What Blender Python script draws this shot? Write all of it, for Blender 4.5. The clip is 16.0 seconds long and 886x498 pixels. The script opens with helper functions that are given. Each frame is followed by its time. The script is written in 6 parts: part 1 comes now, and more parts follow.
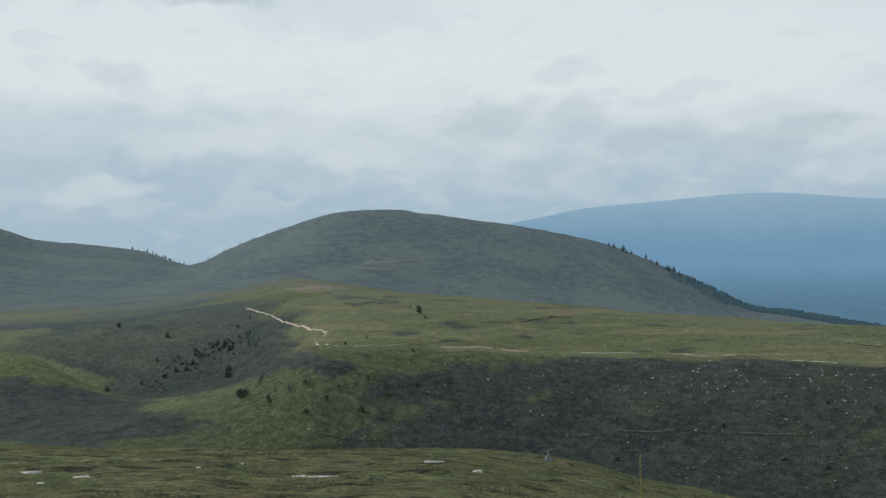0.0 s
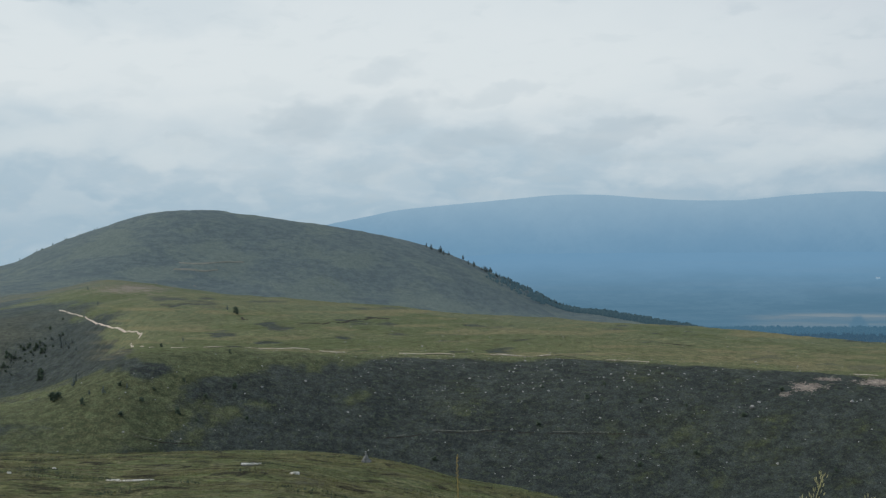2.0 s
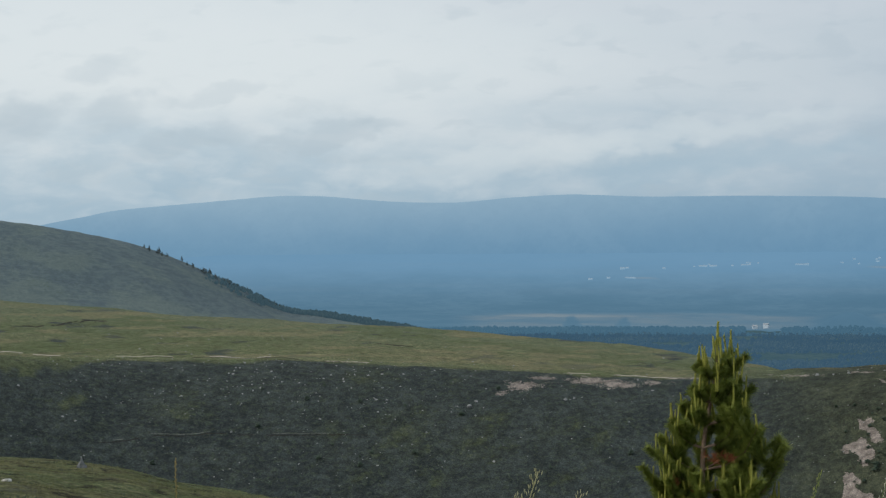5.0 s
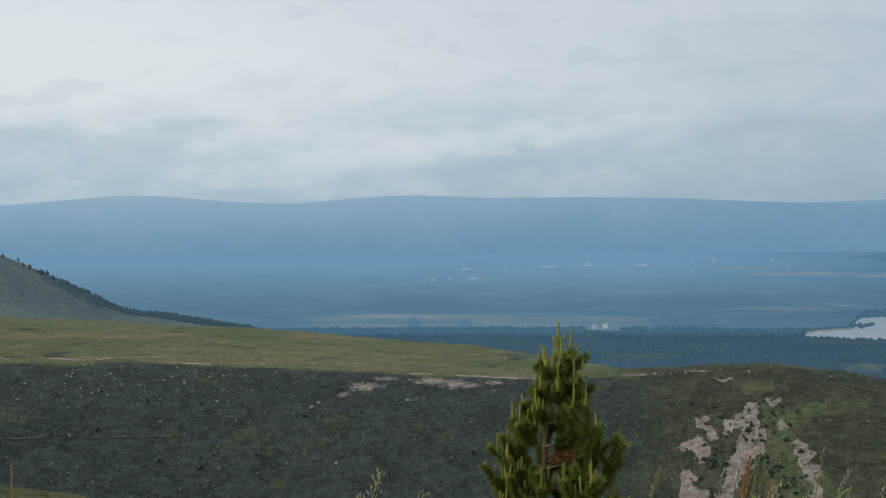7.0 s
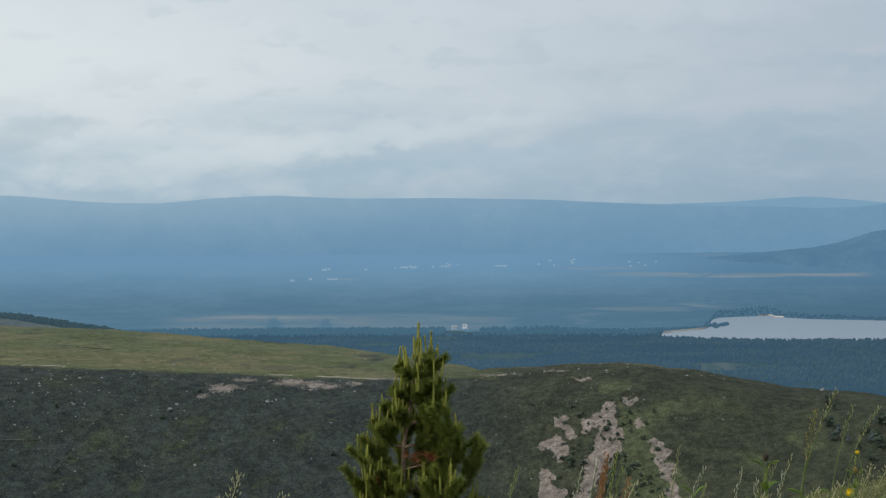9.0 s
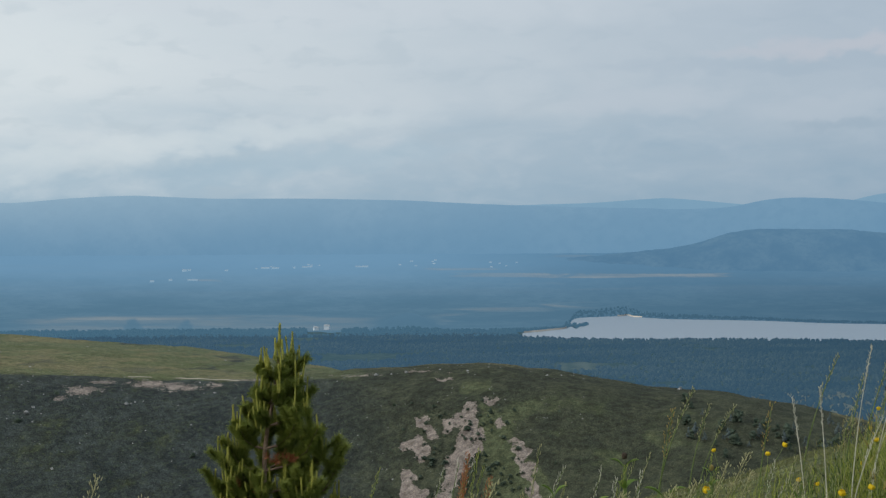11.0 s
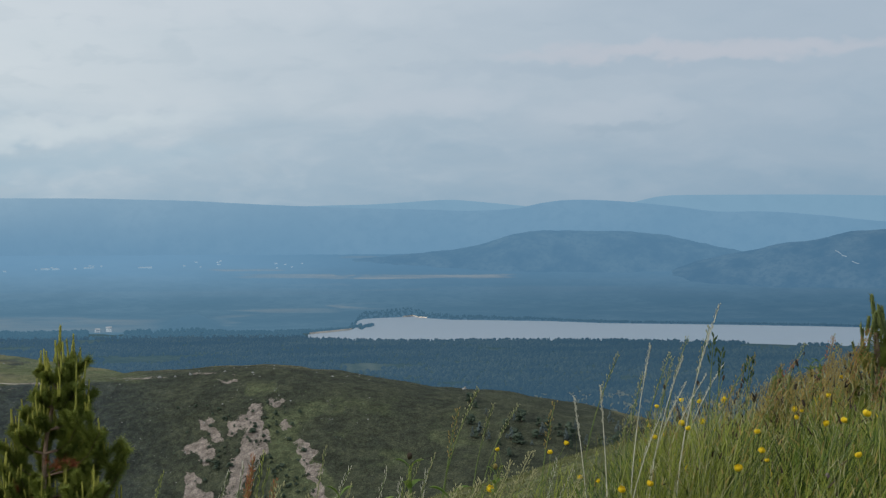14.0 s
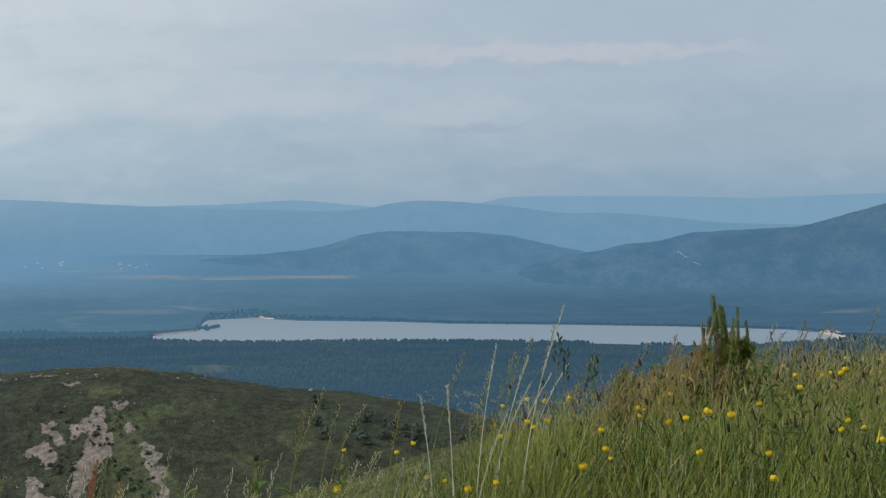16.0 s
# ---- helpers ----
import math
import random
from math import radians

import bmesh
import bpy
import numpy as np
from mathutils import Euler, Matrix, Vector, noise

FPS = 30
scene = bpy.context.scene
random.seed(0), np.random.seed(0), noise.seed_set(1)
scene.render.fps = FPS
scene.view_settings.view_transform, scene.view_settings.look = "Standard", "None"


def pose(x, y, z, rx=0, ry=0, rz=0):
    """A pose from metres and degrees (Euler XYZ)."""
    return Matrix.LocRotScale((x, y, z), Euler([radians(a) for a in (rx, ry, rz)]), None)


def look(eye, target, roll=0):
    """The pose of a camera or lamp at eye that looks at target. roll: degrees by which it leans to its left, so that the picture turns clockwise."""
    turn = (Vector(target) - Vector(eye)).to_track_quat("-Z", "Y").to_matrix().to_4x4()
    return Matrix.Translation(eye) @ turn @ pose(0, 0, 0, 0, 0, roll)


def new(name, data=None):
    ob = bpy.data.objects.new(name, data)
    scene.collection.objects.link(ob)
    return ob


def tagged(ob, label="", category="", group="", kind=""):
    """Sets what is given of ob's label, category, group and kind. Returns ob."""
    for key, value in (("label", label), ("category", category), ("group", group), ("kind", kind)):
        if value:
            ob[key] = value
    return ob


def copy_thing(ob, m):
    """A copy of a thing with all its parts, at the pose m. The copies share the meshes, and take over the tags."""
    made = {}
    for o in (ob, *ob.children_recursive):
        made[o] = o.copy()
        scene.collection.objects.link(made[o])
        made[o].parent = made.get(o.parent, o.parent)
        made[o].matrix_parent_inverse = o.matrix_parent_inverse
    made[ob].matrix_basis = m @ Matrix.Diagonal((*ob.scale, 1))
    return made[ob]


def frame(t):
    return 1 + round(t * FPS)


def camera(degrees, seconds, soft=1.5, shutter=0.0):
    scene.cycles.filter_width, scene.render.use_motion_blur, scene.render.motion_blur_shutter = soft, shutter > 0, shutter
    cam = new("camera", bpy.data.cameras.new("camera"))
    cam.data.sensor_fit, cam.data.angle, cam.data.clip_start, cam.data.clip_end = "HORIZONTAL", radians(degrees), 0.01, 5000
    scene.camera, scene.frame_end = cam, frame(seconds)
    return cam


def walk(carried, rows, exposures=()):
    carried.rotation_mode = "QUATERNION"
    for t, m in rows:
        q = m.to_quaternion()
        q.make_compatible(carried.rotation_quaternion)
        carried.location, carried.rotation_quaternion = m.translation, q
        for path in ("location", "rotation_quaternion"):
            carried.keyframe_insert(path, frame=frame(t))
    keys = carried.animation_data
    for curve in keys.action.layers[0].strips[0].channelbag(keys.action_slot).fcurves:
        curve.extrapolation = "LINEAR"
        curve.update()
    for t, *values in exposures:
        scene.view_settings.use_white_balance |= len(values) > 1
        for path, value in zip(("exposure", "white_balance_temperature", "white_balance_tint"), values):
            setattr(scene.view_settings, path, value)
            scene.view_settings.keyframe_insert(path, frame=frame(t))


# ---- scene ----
# ------------------------------------------------------------------ camera: a tripod pan, turning where it stands
EYE = 1.5
cam = camera(28.46, 16.0, 1.35)
TURNS = [(0.0, 0.0), (0.5, 1.477), (1.0, 3.08), (1.5, 4.531), (2.0, 5.971), (2.5, 7.591), (3.0, 9.156), (3.5, 10.609),
         (4.0, 12.062), (4.5, 13.688), (5.0, 15.132), (7.5, 21.499), (8.0, 22.675), (8.5, 23.81), (9.0, 24.876),
         (11.5, 30.577), (12.0, 31.754), (12.5, 33.008), (13.0, 34.256), (13.5, 35.328), (14.0, 36.428), (14.5, 37.482),
         (15.0, 38.84), (15.5, 40.249), (16.0, 41.443)]
walk(cam, [(t, pose(0, 0, EYE, 90.5, 0.288, -turn)) for t, turn in TURNS])

# ------------------------------------------------------------------ node helpers
class Graph:
    """Short hand for building node trees."""

    def __init__(self, tree):
        self.tree = tree
        tree.nodes.clear()

    def node(self, kind, **values):
        n = self.tree.nodes.new(kind)
        for key, value in values.items():
            setattr(n, key, value)
        return n

    def put(self, socket, value):
        if isinstance(value, bpy.types.NodeSocket):
            self.tree.links.new(value, socket)
        elif isinstance(value, bpy.types.Node):
            self.tree.links.new(value.outputs[0], socket)
        elif isinstance(value, (tuple, list)) and socket.type == "RGBA" and len(value) == 3:
            socket.default_value = (*value, 1)
        else:
            socket.default_value = value

    def math(self, op, a, b=0.0, clamp=False):
        n = self.node("ShaderNodeMath", operation=op, use_clamp=clamp)
        self.put(n.inputs[0], a)
        self.put(n.inputs[1], b)
        return n.outputs[0]

    def noise(self, vector, scale, detail=4.0, rough=0.55, warp=0.0):
        n = self.node("ShaderNodeTexNoise")
        self.put(n.inputs["Vector"], vector)
        for key, value in (("Scale", scale), ("Detail", detail), ("Roughness", rough), ("Distortion", warp)):
            n.inputs[key].default_value = value
        return n.outputs["Fac"]

    def span(self, value, a, b, lo=0.0, hi=1.0):
        n = self.node("ShaderNodeMapRange", interpolation_type="SMOOTHSTEP")
        self.put(n.inputs["Value"], value)
        for key, v in (("From Min", a), ("From Max", b), ("To Min", lo), ("To Max", hi)):
            n.inputs[key].default_value = v
        return n.outputs[0]

    def mix(self, fac, a, b, blend="MIX"):
        n = self.node("ShaderNodeMix", data_type="RGBA", blend_type=blend)
        self.put(n.inputs[0], fac)
        self.put(n.inputs[6], a)
        self.put(n.inputs[7], b)
        return n.outputs[2]

    def mapped(self, vector, scale=(1, 1, 1), rotation=(0, 0, 0)):
        n = self.node("ShaderNodeMapping")
        self.put(n.inputs["Vector"], vector)
        n.inputs["Scale"].default_value = scale
        n.inputs["Rotation"].default_value = rotation
        return n.outputs[0]

    def attr(self, name):
        return self.node("ShaderNodeAttribute", attribute_name=name).outputs["Fac"]


# ------------------------------------------------------------------ sky, clouds and a veiled sun
world = bpy.data.worlds.new("sky")
scene.world = world
world.use_nodes = True
g = Graph(world.node_tree)
SUN_TURN, SUN_HEIGHT = radians(-75), radians(38)
sky = g.node("ShaderNodeTexSky", sky_type="NISHITA", sun_disc=False, sun_elevation=SUN_HEIGHT, sun_rotation=SUN_TURN, air_density=1.3, dust_density=2.0)
way = g.node("ShaderNodeTexCoord").outputs["Generated"]
parts_of = g.node("ShaderNodeSeparateXYZ")
g.put(parts_of.inputs[0], way)
wx, wy, wz = parts_of.outputs
turn = g.math("MULTIPLY", g.math("ARCTAN2", wx, wy), 57.29578)
rise = g.math("MULTIPLY", g.math("ARCSINE", wz), 57.29578)
flat = g.node("ShaderNodeCombineXYZ")
g.put(flat.inputs[0], g.math("MULTIPLY", turn, 0.1))
g.put(flat.inputs[1], g.math("MULTIPLY", rise, 0.1))
skyp = flat.outputs[0]
tilted = g.mapped(skyp, (1.0, 3.2, 1.0), (0, 0, radians(-6)))
streak = g.noise(tilted, 1.3, 5, 0.5, 0.6)
billow = g.noise(g.mapped(skyp, (1.0, 2.1, 1.0), (0, 0, radians(-14))), 4.2, 5, 0.55, 0.4)
swirl = g.noise(g.mapped(skyp, (1.0, 1.8, 1.0)), 5.0, 3, 0.5)
swirl_b = g.noise(g.mapped(skyp, (1.0, 1.8, 1.0), (0, 0, 2.0)), 6.0, 3, 0.5)
# cloud deck: bright higher up, blue-grey rain shadow low down and towards the right
deck = g.span(g.math("ADD", rise, g.math("MULTIPLY", g.math("SUBTRACT", streak, 0.5), 5.0)), 1.0, 6.6)
right = g.span(turn, 6, 50)
low_col = g.mix(right, (0.37, 0.51, 0.62), (0.240, 0.372, 0.500))
high_col = g.mix(right, (0.70, 0.765, 0.80), (0.398, 0.484, 0.58))
cloud = g.mix(deck, low_col, high_col)
soft_light = g.math("MULTIPLY", g.span(billow, 0.45, 0.7), g.math("MULTIPLY", g.span(rise, 0.8, 3.6), g.span(turn, 20, 45, 1.0, 0.55)))
cloud = g.mix(g.math("MULTIPLY", soft_light, 0.3), cloud, g.mix(right, (0.74, 0.79, 0.82), (0.47, 0.55, 0.64)))
turn_w = g.math("ADD", turn, g.math("MULTIPLY", g.math("SUBTRACT", swirl, 0.5), 3.4))
rise_w = g.math("ADD", rise, g.math("MULTIPLY", g.math("SUBTRACT", swirl_b, 0.5), 1.5))


def cloud_bank(under, az, el, wide, high, slope, colour, amount):
    """A bank of cloud at a bearing and height angle; its rim is torn by the swirls."""
    dx = g.math("SUBTRACT", turn_w, az)
    dy = g.math("SUBTRACT", g.math("SUBTRACT", rise_w, el), g.math("MULTIPLY", dx, slope))
    far = g.math("ADD", g.math("POWER", g.math("ABSOLUTE", g.math("DIVIDE", dx, wide)), 2.0), g.math("POWER", g.math("ABSOLUTE", g.math("DIVIDE", dy, high)), 2.0))
    return g.mix(g.span(far, 2.4, 0.0, 0.0, amount * 0.8), under, colour)


BRIGHT, GREY, BLUE, PINK = (0.66, 0.735, 0.775), (0.40, 0.50, 0.58), (0.37, 0.51, 0.62), (0.57, 0.57, 0.63)
wisp = g.noise(g.mapped(skyp, (1.0, 2.7, 1.0), (0, 0, radians(-11))), 5.0, 5, 0.5, 0.35)
puff = g.noise(g.mapped(skyp, (1.0, 1.6, 1.0), (0, 0, radians(-8))), 4.2, 5, 0.5, 0.2)
calm = g.span(turn, 14, 46, 1.0, 0.4)
cloud = g.mix(g.math("MULTIPLY", g.span(wisp, 0.48, 0.34), g.math("MULTIPLY", calm, 0.28)), cloud, g.mix(right, (0.47, 0.565, 0.63), (0.33, 0.43, 0.53)))
cloud = g.mix(g.math("MULTIPLY", g.span(wisp, 0.5, 0.72), g.math("MULTIPLY", calm, 0.26)), cloud, g.mix(right, (0.72, 0.78, 0.81), (0.47, 0.545, 0.63)))
puffs = g.math("MULTIPLY", g.span(puff, 0.5, 0.6), g.math("MULTIPLY", g.span(rise, 1.0, 2.4), g.math("MULTIPLY", g.span(rise, 5.6, 3.6), g.span(turn, 14, -6, 0.1, 1.0))))
cloud = g.mix(g.math("MULTIPLY", puffs, 0.34), cloud, g.mix(right, BRIGHT, (0.50, 0.575, 0.65)))
for bank in ((2, 6.6, 14, 1.5, 0.0, (0.74, 0.80, 0.825), 0.75), (-10, 3.4, 6, 1.5, 0.05, BLUE, 0.5), (-3.5, 8.2, 3.0, 0.7, 0.0, (0.56, 0.655, 0.72), 0.5), (-11.2, 2.4, 1.6, 0.35, 0.1, BRIGHT, 0.6), (-8, 4.0, 2.2, 0.6, 0.1, BRIGHT, 0.7), (-5.6, 4.2, 1.8, 0.5, 0.1, BRIGHT, 0.6),
             (-3, 3.6, 1.4, 0.35, 0.1, BRIGHT, 0.6), (-7.2, 8.7, 1.6, 0.3, 0.0, GREY, 0.8), (-10.5, 6.0, 1.2, 0.5, -0.2, GREY, 0.35), (4, 6.2, 0.9, 0.3, 0.1, GREY, 0.3),
             (1.6, 4.7, 1.3, 0.55, 0.15, GREY, 0.55), (4.6, 5.0, 0.9, 0.5, 0.2, GREY, 0.45), (6.6, 4.0, 2.0, 0.35, 0.15, GREY, 0.4), (11.2, 4.2, 2.2, 0.3, 0.15, GREY, 0.5),
             (8, 5.6, 1.3, 0.25, 0.2, GREY, 0.28), (22, 4.1, 5.5, 0.35, 0.11, BRIGHT, 0.55), (17, 3.3, 4.5, 0.4, 0.08, BRIGHT, 0.45), (24, 3.3, 5, 0.4, 0.08, BLUE, 0.6),
             (36.2, 5.3, 2.4, 0.45, 0.02, (0.50, 0.57, 0.65), 0.8), (42.2, 5.0, 2.0, 0.4, 0.05, (0.47, 0.545, 0.63), 0.7), (42.4, 4.4, 1.4, 0.16, 0.05, (0.31, 0.415, 0.52), 0.45),
             (45, 6.9, 5.5, 0.28, 0.0, PINK, 0.6), (42, 6.35, 7, 0.25, 0.0, (0.34, 0.44, 0.55), 0.3), (27, 8.8, 10, 0.9, 0.0, (0.62, 0.675, 0.735), 0.5)):
    cloud = cloud_bank(cloud, *bank)
clear = g.mix(0.12, g.mix(1.0, sky.outputs[0], (0.1, 0.1, 0.1), "MULTIPLY"), (0.0, 0.0, 0.0))
total = g.mix(0.93, clear, cloud)
bg = g.node("ShaderNodeBackground")
g.put(bg.inputs["Color"], total)
bg.inputs["Strength"].default_value = 1.0
g.put(g.node("ShaderNodeOutputWorld").inputs["Surface"], bg)

lamp = bpy.data.lights.new("sun", "SUN")
lamp.energy, lamp.angle, lamp.color = 1.7, radians(14), (1.0, 0.95, 0.86)
sun = new("sun", lamp)
sun.matrix_world = look((0, 0, 0), (-math.sin(SUN_TURN) * math.cos(SUN_HEIGHT), -math.cos(SUN_TURN) * math.cos(SUN_HEIGHT), -math.sin(SUN_HEIGHT)))

# ------------------------------------------------------------------ materials
def material(name):
    m = bpy.data.materials.new(name)
    m.use_nodes = True
    return m, Graph(m.node_tree)


def finish(g, colour, rough=0.9, height=None, bump=0.3, reach=0.02, specular=0.2, sheen=0.0, through_light=0.0):
    b = g.node("ShaderNodeBsdfPrincipled")
    g.put(b.inputs["Base Color"], colour)
    g.put(b.inputs["Roughness"], rough)
    b.inputs["Specular IOR Level"].default_value = specular
    if height is not None:
        n = g.node("ShaderNodeBump")
        n.inputs["Strength"].default_value, n.inputs["Distance"].default_value = bump, reach
        g.put(n.inputs["Height"], height)
        g.tree.links.new(n.outputs[0], b.inputs["Normal"])
    out = b.outputs[0]
    if through_light:
        t = g.node("ShaderNodeBsdfTranslucent")
        g.put(t.inputs["Color"], colour)
        m = g.node("ShaderNodeMixShader")
        m.inputs[0].default_value = through_light
        g.tree.links.new(out, m.inputs[1])
        g.tree.links.new(t.outputs[0], m.inputs[2])
        out = m.outputs[0]
    g.tree.links.new(out, g.node("ShaderNodeOutputMaterial").inputs["Surface"])


def place(g):
    return g.node("ShaderNodeTexCoord").outputs["Object"]


def moor_material():
    m, g = material("moorland")
    p = place(g)
    big = g.noise(p, 0.02, 5, 0.6)
    mid = g.noise(p, 0.16, 5, 0.65)
    small = g.noise(p, 0.9, 5, 0.65)
    tiny = g.noise(p, 4.2, 4, 0.65)
    speck = g.noise(p, 2.6, 5, 0.7)
    grass = g.mix(g.span(mid, 0.42, 0.58), (0.118, 0.140, 0.060), (0.186, 0.206, 0.098))
    # grass turns bluer with distance: aerial haze put into the base colour
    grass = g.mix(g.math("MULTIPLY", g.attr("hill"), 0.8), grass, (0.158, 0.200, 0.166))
    grass = g.mix(g.math("MULTIPLY", g.span(small, 0.48, 0.58), 0.75), grass, (0.185, 0.172, 0.095))
    grass = g.mix(g.math("MULTIPLY", g.span(speck, 0.51, 0.42), 0.75), grass, (0.050, 0.060, 0.030))
    grass = g.mix(g.math("MULTIPLY", g.span(big, 0.47, 0.58), 0.5), grass, (0.084, 0.110, 0.046))
    grass = g.mix(g.math("MULTIPLY", g.span(g.attr("moss"), 0.0, 0.15), 0.8), grass, g.mix(g.span(small, 0.4, 0.6), (0.074, 0.088, 0.052), (0.102, 0.116, 0.064)))
    grass = g.mix(g.math("MULTIPLY", g.attr("peaty"), g.span(mid, 0.44, 0.60, 0.0, 0.55)), grass, (0.120, 0.100, 0.046))
    # the grey-blue lift of the heath carries some haze in its colour
    heath = g.mix(g.span(mid, 0.42, 0.58), (0.038, 0.048, 0.050), (0.058, 0.071, 0.070))
    heath = g.mix(g.math("MULTIPLY", g.span(small, 0.5, 0.62), 0.5), heath, (0.082, 0.102, 0.066))
    heath = g.mix(g.math("MULTIPLY", g.span(speck, 0.53, 0.66), 0.35), heath, (0.11, 0.122, 0.104))
    heath = g.mix(g.math("MULTIPLY", g.span(speck, 0.49, 0.38), 0.5), heath, (0.025, 0.031, 0.030))
    mossy = g.mix(g.span(mid, 0.40, 0.60), (0.047, 0.052, 0.032), (0.076, 0.082, 0.045))
    mossy = g.mix(g.math("MULTIPLY", g.span(speck, 0.52, 0.64), 0.55), mossy, (0.105, 0.115, 0.070))
    mossy = g.mix(g.math("MULTIPLY", g.span(small, 0.50, 0.40), 0.5), mossy, (0.028, 0.034, 0.020))
    heath = g.mix(g.math("MULTIPLY", g.attr("moss"), 0.75), heath, mossy)
    # heath of the far hill, paled and blued to imitate haze
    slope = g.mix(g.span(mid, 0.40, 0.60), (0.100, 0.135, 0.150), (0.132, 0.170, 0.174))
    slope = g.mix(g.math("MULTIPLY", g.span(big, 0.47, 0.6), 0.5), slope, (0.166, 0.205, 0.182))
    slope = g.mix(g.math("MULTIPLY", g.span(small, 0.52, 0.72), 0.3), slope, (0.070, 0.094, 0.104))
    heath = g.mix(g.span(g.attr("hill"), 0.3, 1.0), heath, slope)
    dry = g.mix(g.span(small, 0.3, 0.7), (0.15, 0.14, 0.075), (0.24, 0.22, 0.125))
    sand = g.mix(g.span(small, 0.3, 0.7), (0.225, 0.188, 0.165), (0.335, 0.285, 0.25))
    cover = g.math("ADD", g.attr("heather"), g.math("ADD", g.math("MULTIPLY", g.math("SUBTRACT", small, 0.5), 1.1), g.math("MULTIPLY", g.math("SUBTRACT", mid, 0.5), 0.9)))
    c = g.mix(g.span(cover, 0.3, 0.7), grass, heath)
    c = g.mix(g.attr("dry"), c, dry)
    hollow = g.noise(p, 0.75, 3, 0.5, 0.5)
    c = g.mix(g.math("MULTIPLY", g.attr("peaty"), g.span(hollow, 0.555, 0.63, 0.0, 0.85)), c, (0.026, 0.023, 0.015))
    clump = g.noise(p, 0.33, 5, 0.7, 0.6)
    bare = g.math("ADD", g.attr("bare"), g.math("ADD", g.math("MULTIPLY", g.math("SUBTRACT", speck, 0.5), 2.0), g.math("MULTIPLY", g.math("SUBTRACT", clump, 0.5), 2.2)))
    c = g.mix(g.span(bare, 0.50, 0.56), c, sand)
    mottle = g.noise(p, 0.6, 8, 0.75)
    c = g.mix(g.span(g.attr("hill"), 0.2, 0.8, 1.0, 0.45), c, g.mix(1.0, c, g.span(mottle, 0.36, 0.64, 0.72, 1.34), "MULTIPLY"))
    dark = g.mix(1.0, c, (0.42, 0.44, 0.45), "MULTIPLY")
    lit = g.mix(1.0, c, (1.75, 1.7, 1.6), "MULTIPLY")
    c = g.mix(g.math("MULTIPLY", g.span(tiny, 0.49, 0.60), g.span(g.attr("hill"), 0.0, 0.5, 0.6, 0.15)), c, dark)
    c = g.mix(g.math("MULTIPLY", g.span(tiny, 0.47, 0.38), g.span(g.attr("hill"), 0.0, 0.5, 0.5, 0.15)), c, lit)
    relief = g.math("ADD", g.math("MULTIPLY", small, 1.0), g.math("ADD", g.math("MULTIPLY", speck, 0.5), g.math("MULTIPLY", tiny, 0.15)))
    finish(g, c, 0.95, relief, 0.9, 0.9, 0.1)
    return m


def painted_haze_material(name, base, light, air, share, field=None, scale=0.004, high_air=None, z0=0.0, z1=200.0, island=0.0, high_share=None, pale_left=False, right_air=None, right_high=None, s0=0.35, s1=1.2, patchy=0.0):
    """Land kilometres off: its own colours mixed with emission that paints the haze before it, paler higher up."""
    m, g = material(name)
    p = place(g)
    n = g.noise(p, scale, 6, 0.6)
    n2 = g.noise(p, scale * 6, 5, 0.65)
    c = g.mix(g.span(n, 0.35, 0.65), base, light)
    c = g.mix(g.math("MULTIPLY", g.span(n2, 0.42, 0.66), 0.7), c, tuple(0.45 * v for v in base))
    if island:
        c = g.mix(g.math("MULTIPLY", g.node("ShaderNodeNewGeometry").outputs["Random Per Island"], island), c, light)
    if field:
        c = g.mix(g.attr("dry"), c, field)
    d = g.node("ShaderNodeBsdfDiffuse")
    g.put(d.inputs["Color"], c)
    # the surface itself emits the haze colour; there is no air volume
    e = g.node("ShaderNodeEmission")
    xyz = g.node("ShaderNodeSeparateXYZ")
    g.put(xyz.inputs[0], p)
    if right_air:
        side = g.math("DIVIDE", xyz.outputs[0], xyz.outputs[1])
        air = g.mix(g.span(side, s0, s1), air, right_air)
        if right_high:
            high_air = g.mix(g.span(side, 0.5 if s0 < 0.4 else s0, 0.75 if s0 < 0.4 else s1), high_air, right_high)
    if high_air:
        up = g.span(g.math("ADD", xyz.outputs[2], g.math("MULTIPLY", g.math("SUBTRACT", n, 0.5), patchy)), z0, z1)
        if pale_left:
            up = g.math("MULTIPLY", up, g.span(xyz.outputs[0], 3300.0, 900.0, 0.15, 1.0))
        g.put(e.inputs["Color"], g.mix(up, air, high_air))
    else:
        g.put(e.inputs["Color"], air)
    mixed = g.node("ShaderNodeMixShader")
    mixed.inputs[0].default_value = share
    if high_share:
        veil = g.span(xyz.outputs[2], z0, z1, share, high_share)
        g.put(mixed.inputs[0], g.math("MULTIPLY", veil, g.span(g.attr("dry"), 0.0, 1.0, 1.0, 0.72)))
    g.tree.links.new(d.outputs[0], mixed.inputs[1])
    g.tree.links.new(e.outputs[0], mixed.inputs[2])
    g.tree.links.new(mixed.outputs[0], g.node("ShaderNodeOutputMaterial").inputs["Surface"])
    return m


